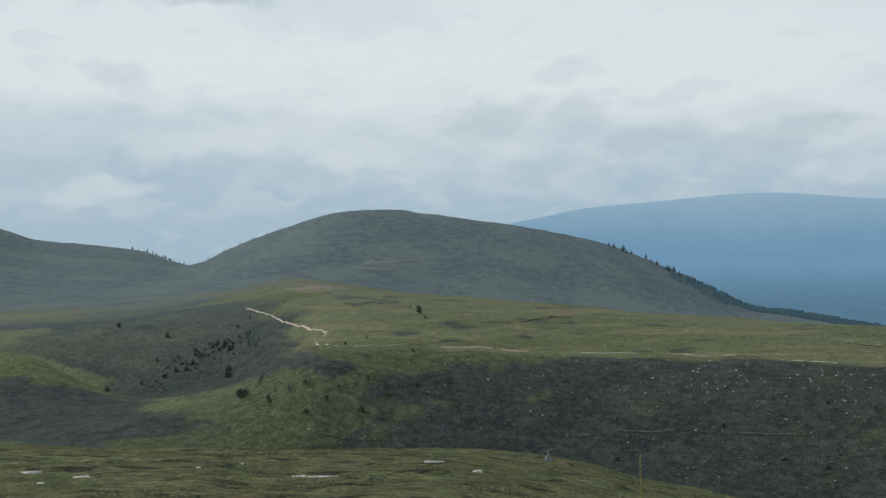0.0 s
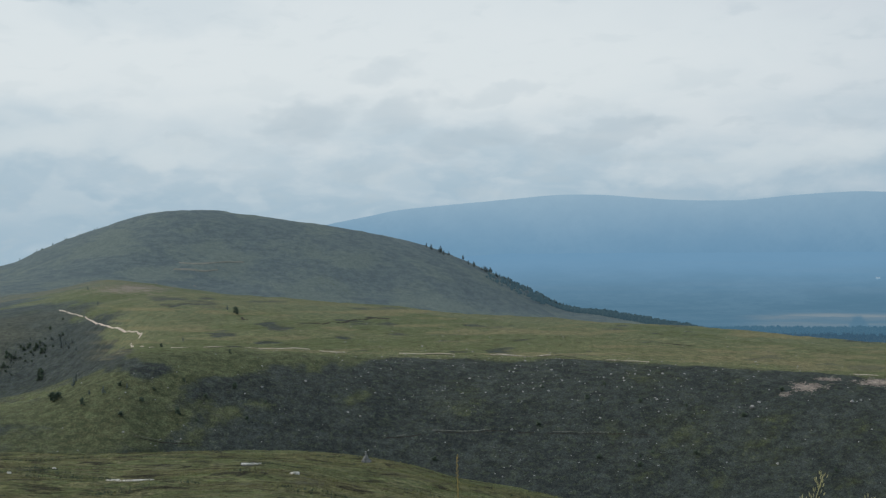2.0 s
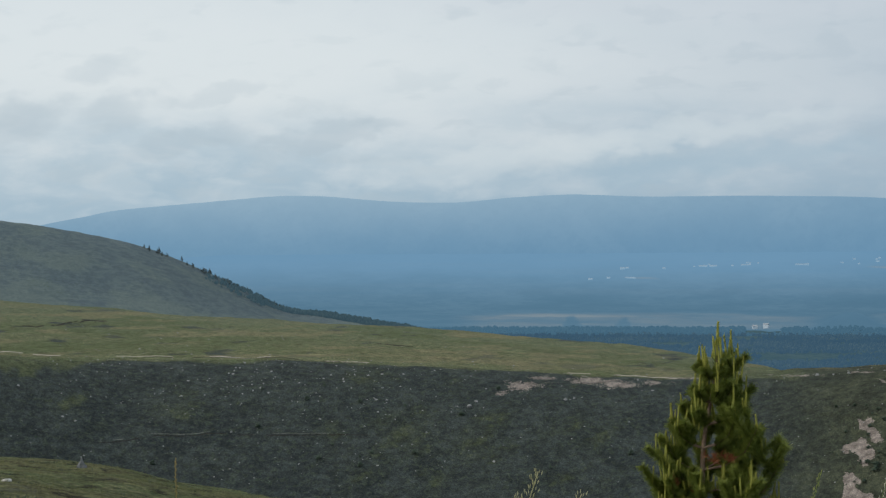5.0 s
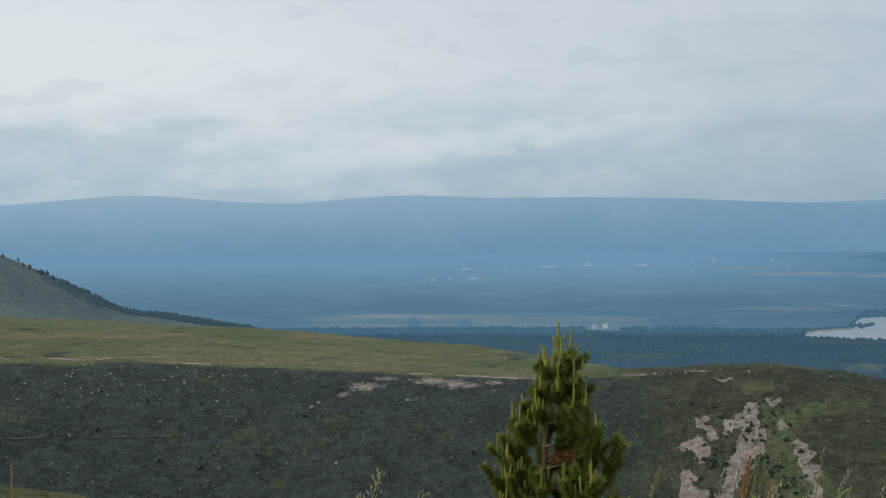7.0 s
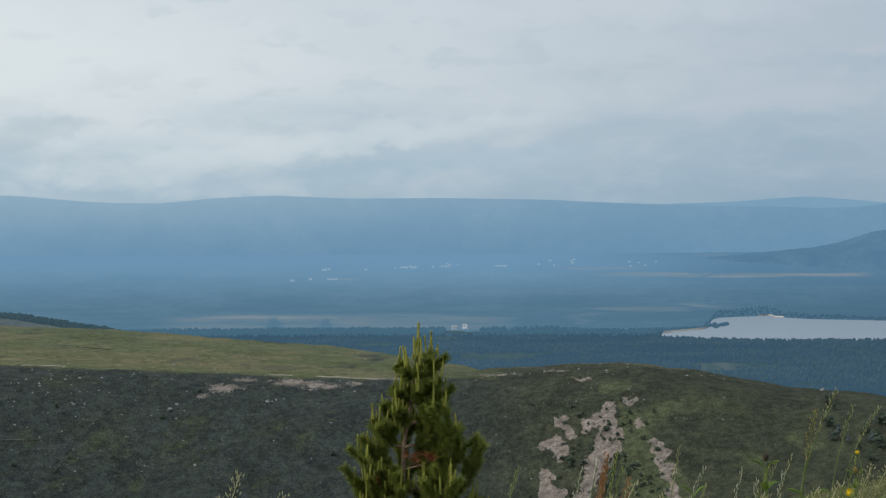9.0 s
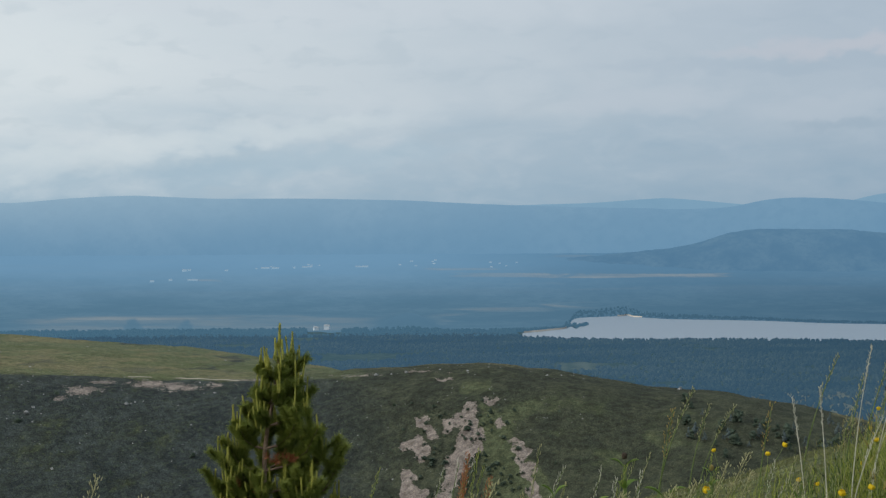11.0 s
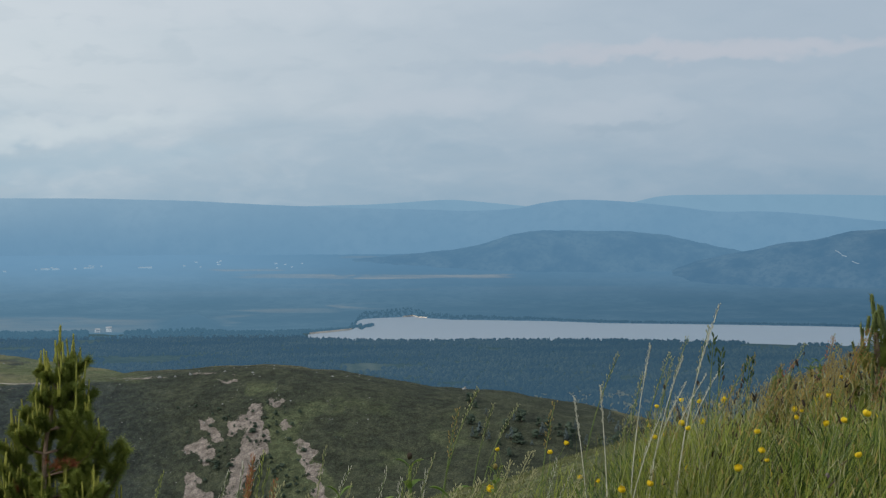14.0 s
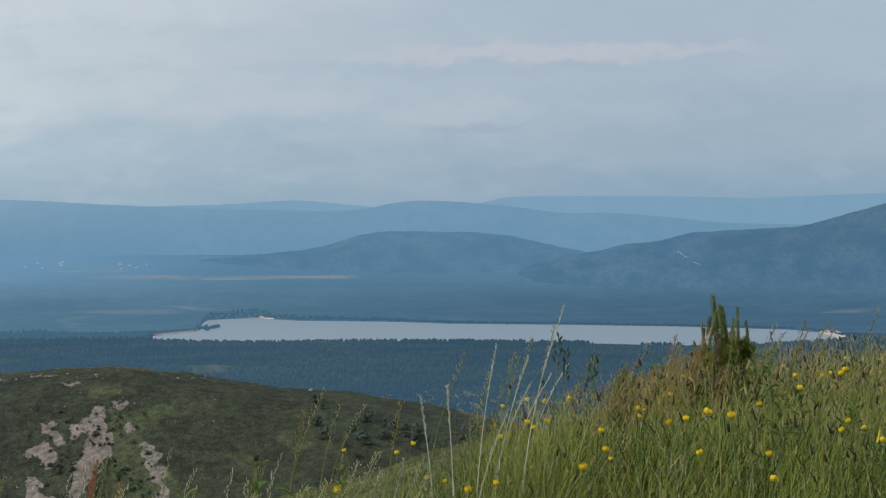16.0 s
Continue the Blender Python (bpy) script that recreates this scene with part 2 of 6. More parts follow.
MOOR = moor_material()
FOREST_FLOOR = painted_haze_material("hazed_forest_floor", (0.045, 0.072, 0.062), (0.085, 0.11, 0.085), (0.060, 0.135, 0.195), 0.5, (0.24, 0.25, 0.20), 0.012, right_air=(0.042, 0.100, 0.152))
VALLEY = painted_haze_material("distant_valley", (0.022, 0.045, 0.05), (0.08, 0.11, 0.11), (0.112, 0.236, 0.352), 0.72, (0.46, 0.40, 0.32), 0.006, (0.156, 0.309, 0.467), -112, 12, 0.0, 0.94, right_air=(0.070, 0.162, 0.262), right_high=(0.100, 0.224, 0.356), patchy=60.0)
WOODED = painted_haze_material("distant_wooded_hill", (0.02, 0.045, 0.06), (0.16, 0.20, 0.18), (0.122, 0.265, 0.420), 0.84, None, 0.012, (0.135, 0.284, 0.445), -60, 110, patchy=130.0, right_air=(0.096, 0.215, 0.346), right_high=(0.110, 0.236, 0.372), s0=0.56, s1=0.72)
DARK_WOODED = painted_haze_material("distant_wooded_slope", (0.02, 0.045, 0.06), (0.16, 0.19, 0.17), (0.086, 0.196, 0.320), 0.81, None, 0.012, (0.100, 0.222, 0.358), -60, 120, patchy=130.0, right_air=(0.078, 0.180, 0.298), right_high=(0.082, 0.180, 0.292), s0=0.95, s1=1.35)
ROAD_FAR = painted_haze_material("distant_pale_road", (0.6, 0.58, 0.55), (0.7, 0.68, 0.65), (0.20, 0.32, 0.44), 0.7, None, 0.01)
MOUNTAIN = painted_haze_material("distant_mountain", (0.10, 0.15, 0.17), (0.20, 0.24, 0.24), (0.166, 0.322, 0.478), 0.88, None, 0.005, (0.31, 0.46, 0.585), 10, 225, pale_left=True, right_air=(0.150, 0.302, 0.460), s0=0.05, s1=0.42, patchy=40.0)
FAINT = painted_haze_material("faint_mountain", (0.16, 0.2, 0.22), (0.2, 0.24, 0.25), (0.205, 0.365, 0.51), 0.9, None, 0.003)

# ------------------------------------------------------------------ numeric noise for the landforms
def hashed(ix, iy, seed):
    h = (ix * 374761393 + iy * 668265263 + seed * 974634777) & 0xFFFFFFFF
    h = ((h ^ (h >> 13)) * 1274126177) & 0xFFFFFFFF
    return ((h ^ (h >> 16)) & 0xFFFF) / 65535.0


def value_noise(x, y, seed=0):
    ix, iy = np.floor(x).astype(np.int64), np.floor(y).astype(np.int64)
    fx, fy = x - ix, y - iy
    fx, fy = fx * fx * (3 - 2 * fx), fy * fy * (3 - 2 * fy)
    a, b = hashed(ix, iy, seed), hashed(ix + 1, iy, seed)
    c, d = hashed(ix, iy + 1, seed), hashed(ix + 1, iy + 1, seed)
    return (a * (1 - fx) + b * fx) * (1 - fy) + (c * (1 - fx) + d * fx) * fy


def fbm(x, y, size, octaves=4, seed=0):
    total, amount = 0.0, 0.5
    for k in range(octaves):
        total = total + amount * (value_noise(x / size + 17.3 * k, y / size - 9.1 * k, seed + k) - 0.5)
        size, amount = size * 0.5, amount * 0.5
    return total


def step(a, b, x):
    t = np.clip((x - a) / (b - a), 0, 1)
    return t * t * (3 - 2 * t)


def band(x, a, b, soft):
    return step(a - soft, a + soft, x) * (1 - step(b - soft, b + soft, x))


def profile(text, soft=4.0):
    """A line of the land as 'azimuth:elevation' in degrees, seen from the tripod."""
    pairs = [p.split(":") for p in text.split()]
    a, e = np.array([float(p[0]) for p in pairs]), np.array([float(p[1]) for p in pairs])
    fine_a = np.arange(-182, 182, 0.1)
    line = np.interp(fine_a, a, e)
    kernel = np.exp(-0.5 * (np.arange(-12, 13) / soft) ** 2)
    line = np.convolve(np.pad(line, 12, mode="edge"), kernel / kernel.sum(), "valid")
    return lambda az: np.interp(az, fine_a, line)


# the land's lines, nearest first: distance from the tripod and height angle round the compass
LINES = [
    (profile("-180:2 180:2"), profile("-180:-34 180:-34")),
    (profile("-180:5 180:5"), profile("-180:-14 -15:-14.5 20:-14 30:-11.5 38:-9.8 45:-8.0 50:-7.1 56:-6.8 64:-6.6 120:-12 180:-14")),
    (profile("-180:9 180:9"), profile("-180:-9 -15:-11.5 20:-12.5 30:-11 36:-8.7 38.7:-8.2 41.7:-7.3 43.5:-6.9 45.4:-6.5 47:-5.8 49:-5.0 53:-4.4 56:-4.05 64:-3.4 120:-7 180:-9")),
    (profile("-180:24 180:24"), profile("-180:-7 -15:-9.5 20:-12.5 32:-9.5 36.2:-7.65 38.7:-7.1 40.6:-6.4 42:-6.0 45:-5.7 50:-5.4 64:-5 120:-6 180:-7")),
    (profile("-180:46 180:46"), profile("-180:-5 -30:-7.4 -14:-8 0:-8.2 10:-9.8 20:-13 40:-12 64:-9 180:-5")),
    (profile("-180:85 180:85"), profile("-180:-4 -30:-5.2 -14.2:-5.7 -10.7:-5.78 -7.3:-5.92 -4.2:-6.02 -0.8:-5.98 1.4:-6.12 3.2:-6.34 4.5:-6.48 6:-6.82 7.6:-7.17 9.4:-7.57 14:-9.5 20:-12 30:-13 40:-12 64:-11 180:-4")),
    (profile("-180:190 -16:200 -9:235 -3:258 26:262 34:245 44:225 60:200 180:190"), profile("-180:-3 -60:-9 -30:-11 -9:-12 0:-12.5 30:-12 50:-12 64:-12 180:-3")),
    (profile("-180:340 -13:320 -5:335 5:355 28:345 34:335 44:330 180:330"),
     profile("-180:-2 -60:-8 -30:-8.5 -16:-6.7 -12.7:-5.6 -10.7:-5 -8.9:-4.6 -7.1:-4.2 -5.4:-3.4 -4.2:-2.78 -0.8:-2.74 2.7:-2.92 4.9:-3 7.6:-3.05 11.2:-3.1 14.5:-3.3 18.2:-3.52 21.9:-3.74 24:-3.7 26.4:-3.55 28.8:-3.38 30.3:-3.29 31.6:-3.32 33.2:-3.52 34.9:-3.91 36.1:-4.08 37.5:-4.12 38.7:-4.22 39.9:-4.46 41.3:-4.75 44:-5.4 50:-7 64:-9 180:-2")),
    (profile("-180:450 -20:540 -8:545 -5.5:530 -3:450 180:450"),
     profile("-180:-1.5 -60:-6 -30:-6.5 -14.2:-5.2 -10:-4.9 -7:-4.4 -5:-3.0 -4:-2.45 0:-2.1 5:-2.3 11:-2.5 18:-2.85 22:-3.3 24:-3.5 26.4:-3.8 28:-4.3 32:-5.2 40:-7 64:-9 180:-1.5")),
    (profile("-180:650 180:650"),
     profile("-180:-1 -30:-2.4 -14.2:-2.16 -12.5:-2.02 -10.5:-1.9 -8.5:-1.64 -6.5:-1.38 -5.2:-1.1 -3.4:-0.9 0.3:-1.06 4:-1.38 7.6:-1.69 11.3:-1.93 14:-2.05 17.3:-2.31 21:-2.66 23.7:-3.06 26.4:-3.5 28:-4.3 32:-5.5 40:-7 64:-8 180:-1")),
    (profile("-180:820 180:820"),
     profile("-180:-1 -30:-1.8 -14:-1.55 -10:-1.35 -7:-0.85 -4.9:-0.42 -3.4:-0.62 0.3:-1.2 4:-1.9 8:-2.5 14:-3 21:-3.6 27:-4.4 40:-6 64:-7 180:-1")),
    (profile("-180:950 180:950"),
     profile("-180:-0.5 -30:-1.1 -14:-1.2 -8.2:-0.8 -5:-0.7 -3.4:-0.9 0.3:-1.3 4:-1.9 8:-2.4 14:-3 21:-3.8 40:-5.6 64:-6.4 180:-0.5")),
    (profile("-180:1250 -9:1300 -8:1170 180:1170"),
     profile("-180:3 -40:3 -20:2 -14.2:1.24 -13.4:0.86 -11.9:0.69 -10.7:0.62 -9.6:0.47 -8.9:0.15 -8.25:-0.11 -8.05:-0.09 -7.1:0.46 -5.8:1.01 -4.5:1.43 -3.4:1.7 -2.7:1.81 -1.2:1.73 1:1.48 3.3:1.09 4.9:0.71 6.2:0.32 7.66:-0.34 8.57:-0.76 9.02:-1.02 9.47:-1.36 10:-1.5 11.26:-1.64 12.15:-1.78 13:-1.94 14:-2.12 15.5:-2.4 20:-3.4 30:-4.6 64:-5 90:-3 180:3")),
    (profile("-180:1750 180:1750"), profile("-180:1 -60:-2 -20:-3 0:-3.5 20:-3.7 64:-3.72 100:-2 180:1")),
    (profile("-180:2700 180:2700"), profile("-180:0 -20:-2 10:-2.35 64:-2.44 100:-2 180:0")),
    (profile("-180:3300 180:3300"), profile("-180:0 -20:-1.8 10:-1.9 28:-2 64:-2.03 100:-1.5 180:0")),
    (profile("-180:3900 180:3900"), profile("-180:0 0:-1.4 30:-1.35 64:-1.5 180:0")),
    (profile("-180:4300 180:4300"), profile("-180:-2 -4:-2 4:-0.5 8:-0.35 180:-0.35")),
    (profile("-180:4560 180:4560"), profile("-180:-2 -4:-2 4:0 8:0.3 180:0.3")),
    (profile("-180:4900 180:4900"), profile("-180:-2 -4:-2 4:0.2 8:0.5 180:0.5")),
]


# the lake's two shores, as height angles of its level water
WATER_Z = -113.6 + EYE
near_shore = profile("30:-2.32 31.6:-2.32 32:-2.42 33.3:-2.48 35:-2.52 38.3:-2.5 40.5:-2.52 43.3:-2.55 46:-2.6 49:-2.68 52.3:-2.62 54.4:-2.46 56:-2.4", 1.5)
far_shore = profile("31:-2.3 32:-2.27 32.7:-2.21 33.4:-2.14 33.5:-2.08 33.56:-1.86 33.8:-1.78 34.36:-1.75 35.3:-1.72 35.4:-1.68 35.6:-1.75 36.7:-1.82 39.9:-1.88 41.7:-1.95 45.4:-2.0 49.1:-2.06 52.7:-2.16 53.6:-2.24 54.3:-2.37 56:-2.4", 0.5)


def shore_range(az):
    near_r = (EYE - WATER_Z) / np.tan(np.radians(-near_shore(az)))
    far_r = (EYE - WATER_Z) / np.tan(np.radians(-np.maximum(far_shore(az), near_shore(az) + 0.004)))
    return near_r, far_r


def land_height(az, r):
    """Height of the ground (bearing in degrees, distance in metres); arrays of equal shape. Monotone cubic from line to line."""
    R = np.stack([line(az) for line, _ in LINES])
    Z = np.stack([d(az) * np.tan(np.radians(e(az))) for d, e in LINES])
    h = np.diff(R, axis=0)
    s = np.diff(Z, axis=0) / h
    m = np.zeros_like(Z)
    both = s[:-1] * s[1:] > 0
    w1, w2 = 2 * h[1:] + h[:-1], h[1:] + 2 * h[:-1]
    safe0, safe1 = np.where(both, s[:-1], 1.0), np.where(both, s[1:], 1.0)
    m[1:-1] = np.where(both, (w1 + w2) / (w1 / safe0 + w2 / safe1), 0)
    m[0], m[-1] = s[0], s[-1]
    z = np.full(r.shape, -1.5)
    for k in range(len(LINES) - 1):
        here = (r >= R[k]) & (r <= R[k + 1] + 1e-6)
        t = np.where(here, (r - R[k]) / h[k], 0)
        v = Z[k] * (2 * t**3 - 3 * t**2 + 1) + m[k] * h[k] * (t**3 - 2 * t**2 + t) + Z[k + 1] * (3 * t**2 - 2 * t**3) + m[k + 1] * h[k] * (t**3 - t**2)
        z = np.where(here, v, z)
    inside = r < R[0]
    z = np.where(inside, -1.5 + (Z[0] + 1.5) * (r / R[0]) ** 2, z)
    x, y = r * np.sin(np.radians(az)), r * np.cos(np.radians(az))
    rough_amount = np.interp(r, [0, 8, 30, 100, 400, 1500, 2500, 4900], [0.0, 0.04, 0.25, 0.5, 1.6, 4.0, 3.0, 5.0])
    z = z + rough_amount * 1.2 * fbm(x, y, 26.0, 4, 3) * step(10, 60, r) + rough_amount * 0.7 * fbm(x, y, 6.0, 3, 9) * (1 - step(500, 900, r)) + 0.05 * fbm(x, y, 0.8, 2, 5) * (1 - step(20, 60, r))
    z = z + 21.0 * np.exp(-(((az + 14.5) / 3.4) ** 2 + ((r - 430) / 60) ** 2))
    z = z + 0.7 * fbm(x, y, 5.0, 3, 14) * band(r, 40, 100, 8)
    z = z + 29.0 * np.exp(-(((az - 28.25) / 0.95) ** 2 + ((r - 3050) / 90) ** 2)) + 12.0 * np.exp(-(((az - 20) / 2.0) ** 2 + ((r - 3500) / 90) ** 2))
    near_r, far_r = shore_range(az)
    basin = band(r, near_r, far_r, 25.0) * band(az, 32.0, 54.4, 0.1)
    beach = band(r, near_r - 60, far_r + 60, 60.0) * band(az, 31.0, 55.4, 0.5)
    z = z + beach * (WATER_Z - EYE + 1.2 - z)
    z = z - 6.0 * basin
    return z + EYE


def ground_at(az, r):
    return float(land_height(np.array([float(az)]), np.array([float(r)]))[0])


def spot(az, r, lift=0.0):
    a = radians(az)
    return Vector((r * math.sin(a), r * math.cos(a), ground_at(az, r) + lift))


def grid_object(name, X, Y, Z, mats, face_mat=None, layers=(), closed=False):
    rows, cols = X.shape
    me = bpy.data.meshes.new(name)
    co = np.stack([X, Y, Z], -1).reshape(-1, 3)
    i = np.arange(rows * cols).reshape(rows, cols)
    if closed:
        j = np.concatenate([i, i[:, :1]], 1)
    else:
        j = i
    q = np.stack([j[:-1, :-1], j[:-1, 1:], j[1:, 1:], j[1:, :-1]], -1).reshape(-1, 4)[:, ::-1]
    corners, starts = q.ravel(), np.arange(0, q.size, 4)
    if closed:
        corners, starts = np.concatenate([corners, i[0]]), np.append(starts, q.size)
    me.vertices.add(len(co))
    me.vertices.foreach_set("co", co.ravel().astype(np.float32))
    me.loops.add(len(corners))
    me.loops.foreach_set("vertex_index", corners.astype(np.int32))
    me.polygons.add(len(starts))
    me.polygons.foreach_set("loop_start", starts.astype(np.int32))
    for m in mats:
        me.materials.append(m)
    if face_mat is not None:
        me.polygons.foreach_set("material_index", np.append(face_mat.ravel(), [0] * (len(starts) - len(q))).astype(np.int32))
    me.polygons.foreach_set("use_smooth", np.ones(len(starts), dtype=bool))
    for key, values in layers:
        a = me.attributes.new(key, "FLOAT", "POINT")
        a.data.foreach_set("value", values.ravel().astype(np.float32))
    me.update()
    me.validate()
    return new(name, me)


# ------------------------------------------------------------------ the ground: one sheet from the tripod to the horizon
bearings = np.concatenate([np.arange(-180, -19, 3.0), np.arange(-19, 28, 0.1), np.arange(28, 33.57, 0.05), np.arange(33.6, 63, 0.1), np.arange(63, 180, 3.0)])
reach = np.concatenate([[0.02], np.geomspace(0.5, 30, 70), np.geomspace(31, 100, 70), np.geomspace(103, 238, 36), np.linspace(240, 366, 270), np.geomspace(368, 700, 120), np.geomspace(706, 1500, 90), np.geomspace(1520, 3000, 60), np.linspace(3030, 4900, 170)])
AZ, RR = np.meshgrid(bearings, reach)
HH = land_height(AZ, RR)
XX, YY = RR * np.sin(np.radians(AZ)), RR * np.cos(np.radians(AZ))
ANGLE = np.degrees(np.arctan2(HH - EYE, RR))


def blot(az, el, wa, we):
    return np.exp(-(((AZ - az) / wa) ** 2 + ((ANGLE - el) / we) ** 2))


TORN = fbm(AZ * 10, ANGLE * 16, 6.0, 4, 201)
TORN_B = fbm(AZ * 10, ANGLE * 16, 6.0, 4, 207)
FRAYED, FRAYED_B = fbm(AZ * 10, ANGLE * 12, 2.6, 3, 211), fbm(AZ * 10, ANGLE * 12, 2.6, 3, 213)


def region(corners, soft=0.1, torn=0.5, r0=0.0, r1=9e9, frayed=0.0):
    """Cover of a patch of land whose rim runs through bearings and height angles; 1 inside, 0 outside, with a torn, soft rim."""
    pts = [tuple(float(v) for v in p.split(":")) for p in corners.split()]
    a0, a1 = min(p[0] for p in pts) - soft - torn, max(p[0] for p in pts) + soft + torn
    e0, e1 = min(p[1] for p in pts) - soft - torn, max(p[1] for p in pts) + soft + torn
    near = (AZ > a0) & (AZ < a1) & (ANGLE > e0) & (ANGLE < e1) & (RR > r0) & (RR < r1)
    x, y = AZ[near] + TORN[near] * torn + FRAYED[near] * frayed, ANGLE[near] + TORN_B[near] * torn + FRAYED_B[near] * frayed
    gap, inside = np.full(x.shape, 9e9), np.zeros(x.shape, bool)
    for (xa, ya), (xb, yb) in zip(pts, pts[1:] + pts[:1]):
        t = np.clip(((x - xa) * (xb - xa) + (y - ya) * (yb - ya)) / ((xb - xa) ** 2 + (yb - ya) ** 2 + 1e-9), 0, 1)
        gap = np.minimum(gap, np.hypot(x - xa - t * (xb - xa), y - ya - t * (yb - ya)))
        cross = (ya > y) != (yb > y)
        inside ^= cross & (x < (xb - xa) * (y - ya) / (yb - ya + 1e-12) + xa)
    cover = np.zeros_like(AZ)
    cover[near] = step(-soft, soft, np.where(inside, gap, -gap))
    return cover


n_big = fbm(XX, YY, 90, 4, 21)
n_mid = fbm(XX, YY, 22, 4, 31)
n_small = fbm(XX, YY, 7, 3, 41)
brow = LINES[7][0](AZ)
# heather on the steep near bank of the ridge, on the knoll and on the hill; grass on its back
heather = np.zeros_like(AZ)
bank = band(RR, 150, brow - 3 + n_mid * 10, 3)
heather = np.maximum(heather, bank * (0.92 - 0.68 * np.clip(blot(-6, -5.2, 5, 1.1) + blot(-9.5, -5.3, 3, 1), 0, 1)))
heather = np.maximum(heather, step(25, 27, AZ) * band(RR, 200, 440, 20) * 0.85)
ragged = np.clip(0.5 + n_small * 4 + n_mid * 2, 0, 1)
heather = heather - (0.38 * blot(35.5, -5.2, 3.6, 1.0) + 0.34 * blot(31.3, -5.6, 1.0, 1.4) + 0.35 * blot(30.8, -4.1, 1.0, 0.3) + 0.45 * blot(-1, -4.3, 5.5, 0.8) + 0.2 * blot(6, -4.6, 3.5, 0.6)) * ragged
heather = np.maximum(heather, band(RR, 850, 1500, 60) * 1.15)
heather = np.maximum(heather, band(RR, 640, 860, 40) * step(-2, -8, AZ) * 0.55)
# heather thickened on the gully's far bank, partly to paint its shade
heather = np.maximum(heather, band(RR, brow + 30, 640, 25) * step(-4, -6, AZ) * (0.5 + 0.5 * blot(-8.4, -3.1, 3.2, 1.1)))
heather = np.maximum(heather, 0.8 * band(RR, 350, 500, 20) * step(-8, -10, AZ))
heather = np.maximum(heather, band(RR, 45, 90, 4) * 0.08)
streaks = fbm((AZ * 0.8 - ANGLE * 1.2) * 4.0, (ANGLE * 0.9 + AZ * 0.25) * 2.0, 2.2, 4, 51) * band(RR, 180, 420, 30)
# the spur: green nose and brow, greyer flank, dark far bank of the gully, hollows and bands of the open moor
heather = heather * (1 - 0.85 * region("-13.1:-5.6 -9.1:-4.5 -7:-4.35 -5:-3.3 -3.8:-2.6 1.5:-2.7 4:-2.95 2.6:-3.25 -0.1:-3.35 -2.1:-3.7 -3.6:-4.0 -5.8:-4.8 -7.5:-5.7 -10.7:-5.8", 0.35, 0.9, 240, 420))
for corners, soft, much in (("-13:-2.7 -10.3:-2 -8:-1.5 -6.5:-1.4 -5.6:-1.9 -7.5:-3 -9.2:-4.3 -9.8:-4 -9.4:-3.2 -10.5:-2.9", 0.25, 0.95), ("-14.4:-3.5 -13.2:-3.1 -11.2:-4.2 -9.7:-4.6 -13:-5.55 -14.4:-5.7", 0.25, 0.6),
                            ("-12.7:-0.5 -8.5:-0.15 -5.8:-0.35 -7.5:-0.9 -9.4:-1.1 -10.7:-0.86 -12.5:-0.8", 0.12, 0.8), ("-10.8:-1.25 -9.4:-1.05 -8.5:-1.35 -9.7:-1.6", 0.1, 0.7), ("-5.5:-1.9 -4.1:-2.7 -5.8:-3.7 -7:-4.3 -9:-4.45 -7.5:-3.1", 0.2, 0.52)):
    heather = np.maximum(heather, much * region(corners, soft, 0.5, 300, 1100))
for corners in ("-14.4:-2.85 -13.2:-2.85 -10.7:-3.7 -11.2:-4.1 -13:-3.4 -14.4:-3.4", "-14.4:-2.05 -10.9:-2.02 -9.1:-1.86 -10.7:-2.3 -14.4:-2.45"):
    heather = heather * (1 - 0.85 * region(corners, 0.12, 0.4, 300, 1100))
heather = heather * (1 - 0.3 * region("0:-0.6 3:0.3 6:-0.1 7.6:-0.6 9:-1.5 5:-1.5 1:-1.2", 0.4, 1.2, 800, 1400)) * (1 - 0.25 * region("-4:0.2 -2.5:0.9 0:0.7 0:0 -2:-0.3", 0.3, 1.2, 800, 1400))
# the knoll: green round the scree, olive on its shoulder
heather = heather * (1 - 0.8 * region("30.6:-4.5 31.8:-5 31.6:-5.65 32.5:-6.5 33.2:-7.9 30.5:-7.9 30.7:-6.3", 0.15, 0.6, 200, 440)) * (1 - 0.75 * region("30:-3.78 30.95:-3.8 30.85:-4.15 29.9:-4.2", 0.08, 0.4, 200, 440)) * (1 - 0.5 * region("31.4:-4.3 33.5:-4.3 36:-5.6 38.5:-6 36:-6.8 33.4:-6.1 31.9:-5.3", 0.4, 0.9, 200, 440) * ragged)
hummock = fbm(XX, YY, 4.0, 3, 61) * band(RR, 40, 95, 6)
# darker heather patches; on the gully bank they also paint its shading
gully = np.clip(1.5 * blot(-7.6, -2.95, 2.4, 0.5) + 1.4 * blot(-13.2, -4.7, 2.6, 0.6) + 0.8 * blot(-10.5, -5.2, 2.5, 0.35) + 0.9 * blot(-3.6, -3.35, 1.0, 0.3) + 0.9 * blot(-9.5, -1.25, 2.0, 0.2), 0, 1) * (RR > 300)
left_moor = step(-3, -6, AZ) * band(RR, 370, 1000, 30)
heather = np.clip(heather + n_big * (0.6 + 1.2 * left_moor) + n_mid * (0.6 + 0.8 * left_moor) + fbm(XX * 0.5, YY * 1.4, 70, 4, 97) * 1.6 * left_moor + streaks * 0.5 + hummock * 0.7 + gully * 1.1, 0, 1)
back = band(RR, brow + 6, 660, 8) * step(-6, -4, AZ)
heather = np.clip(heather + back * np.clip(fbm(AZ * 2.0 + ANGLE * 3, ANGLE * 20, 2.4, 4, 131) * 4.5 - 0.4, 0, 0.6), 0, 1)
peaty = band(RR, 38, 95, 6)
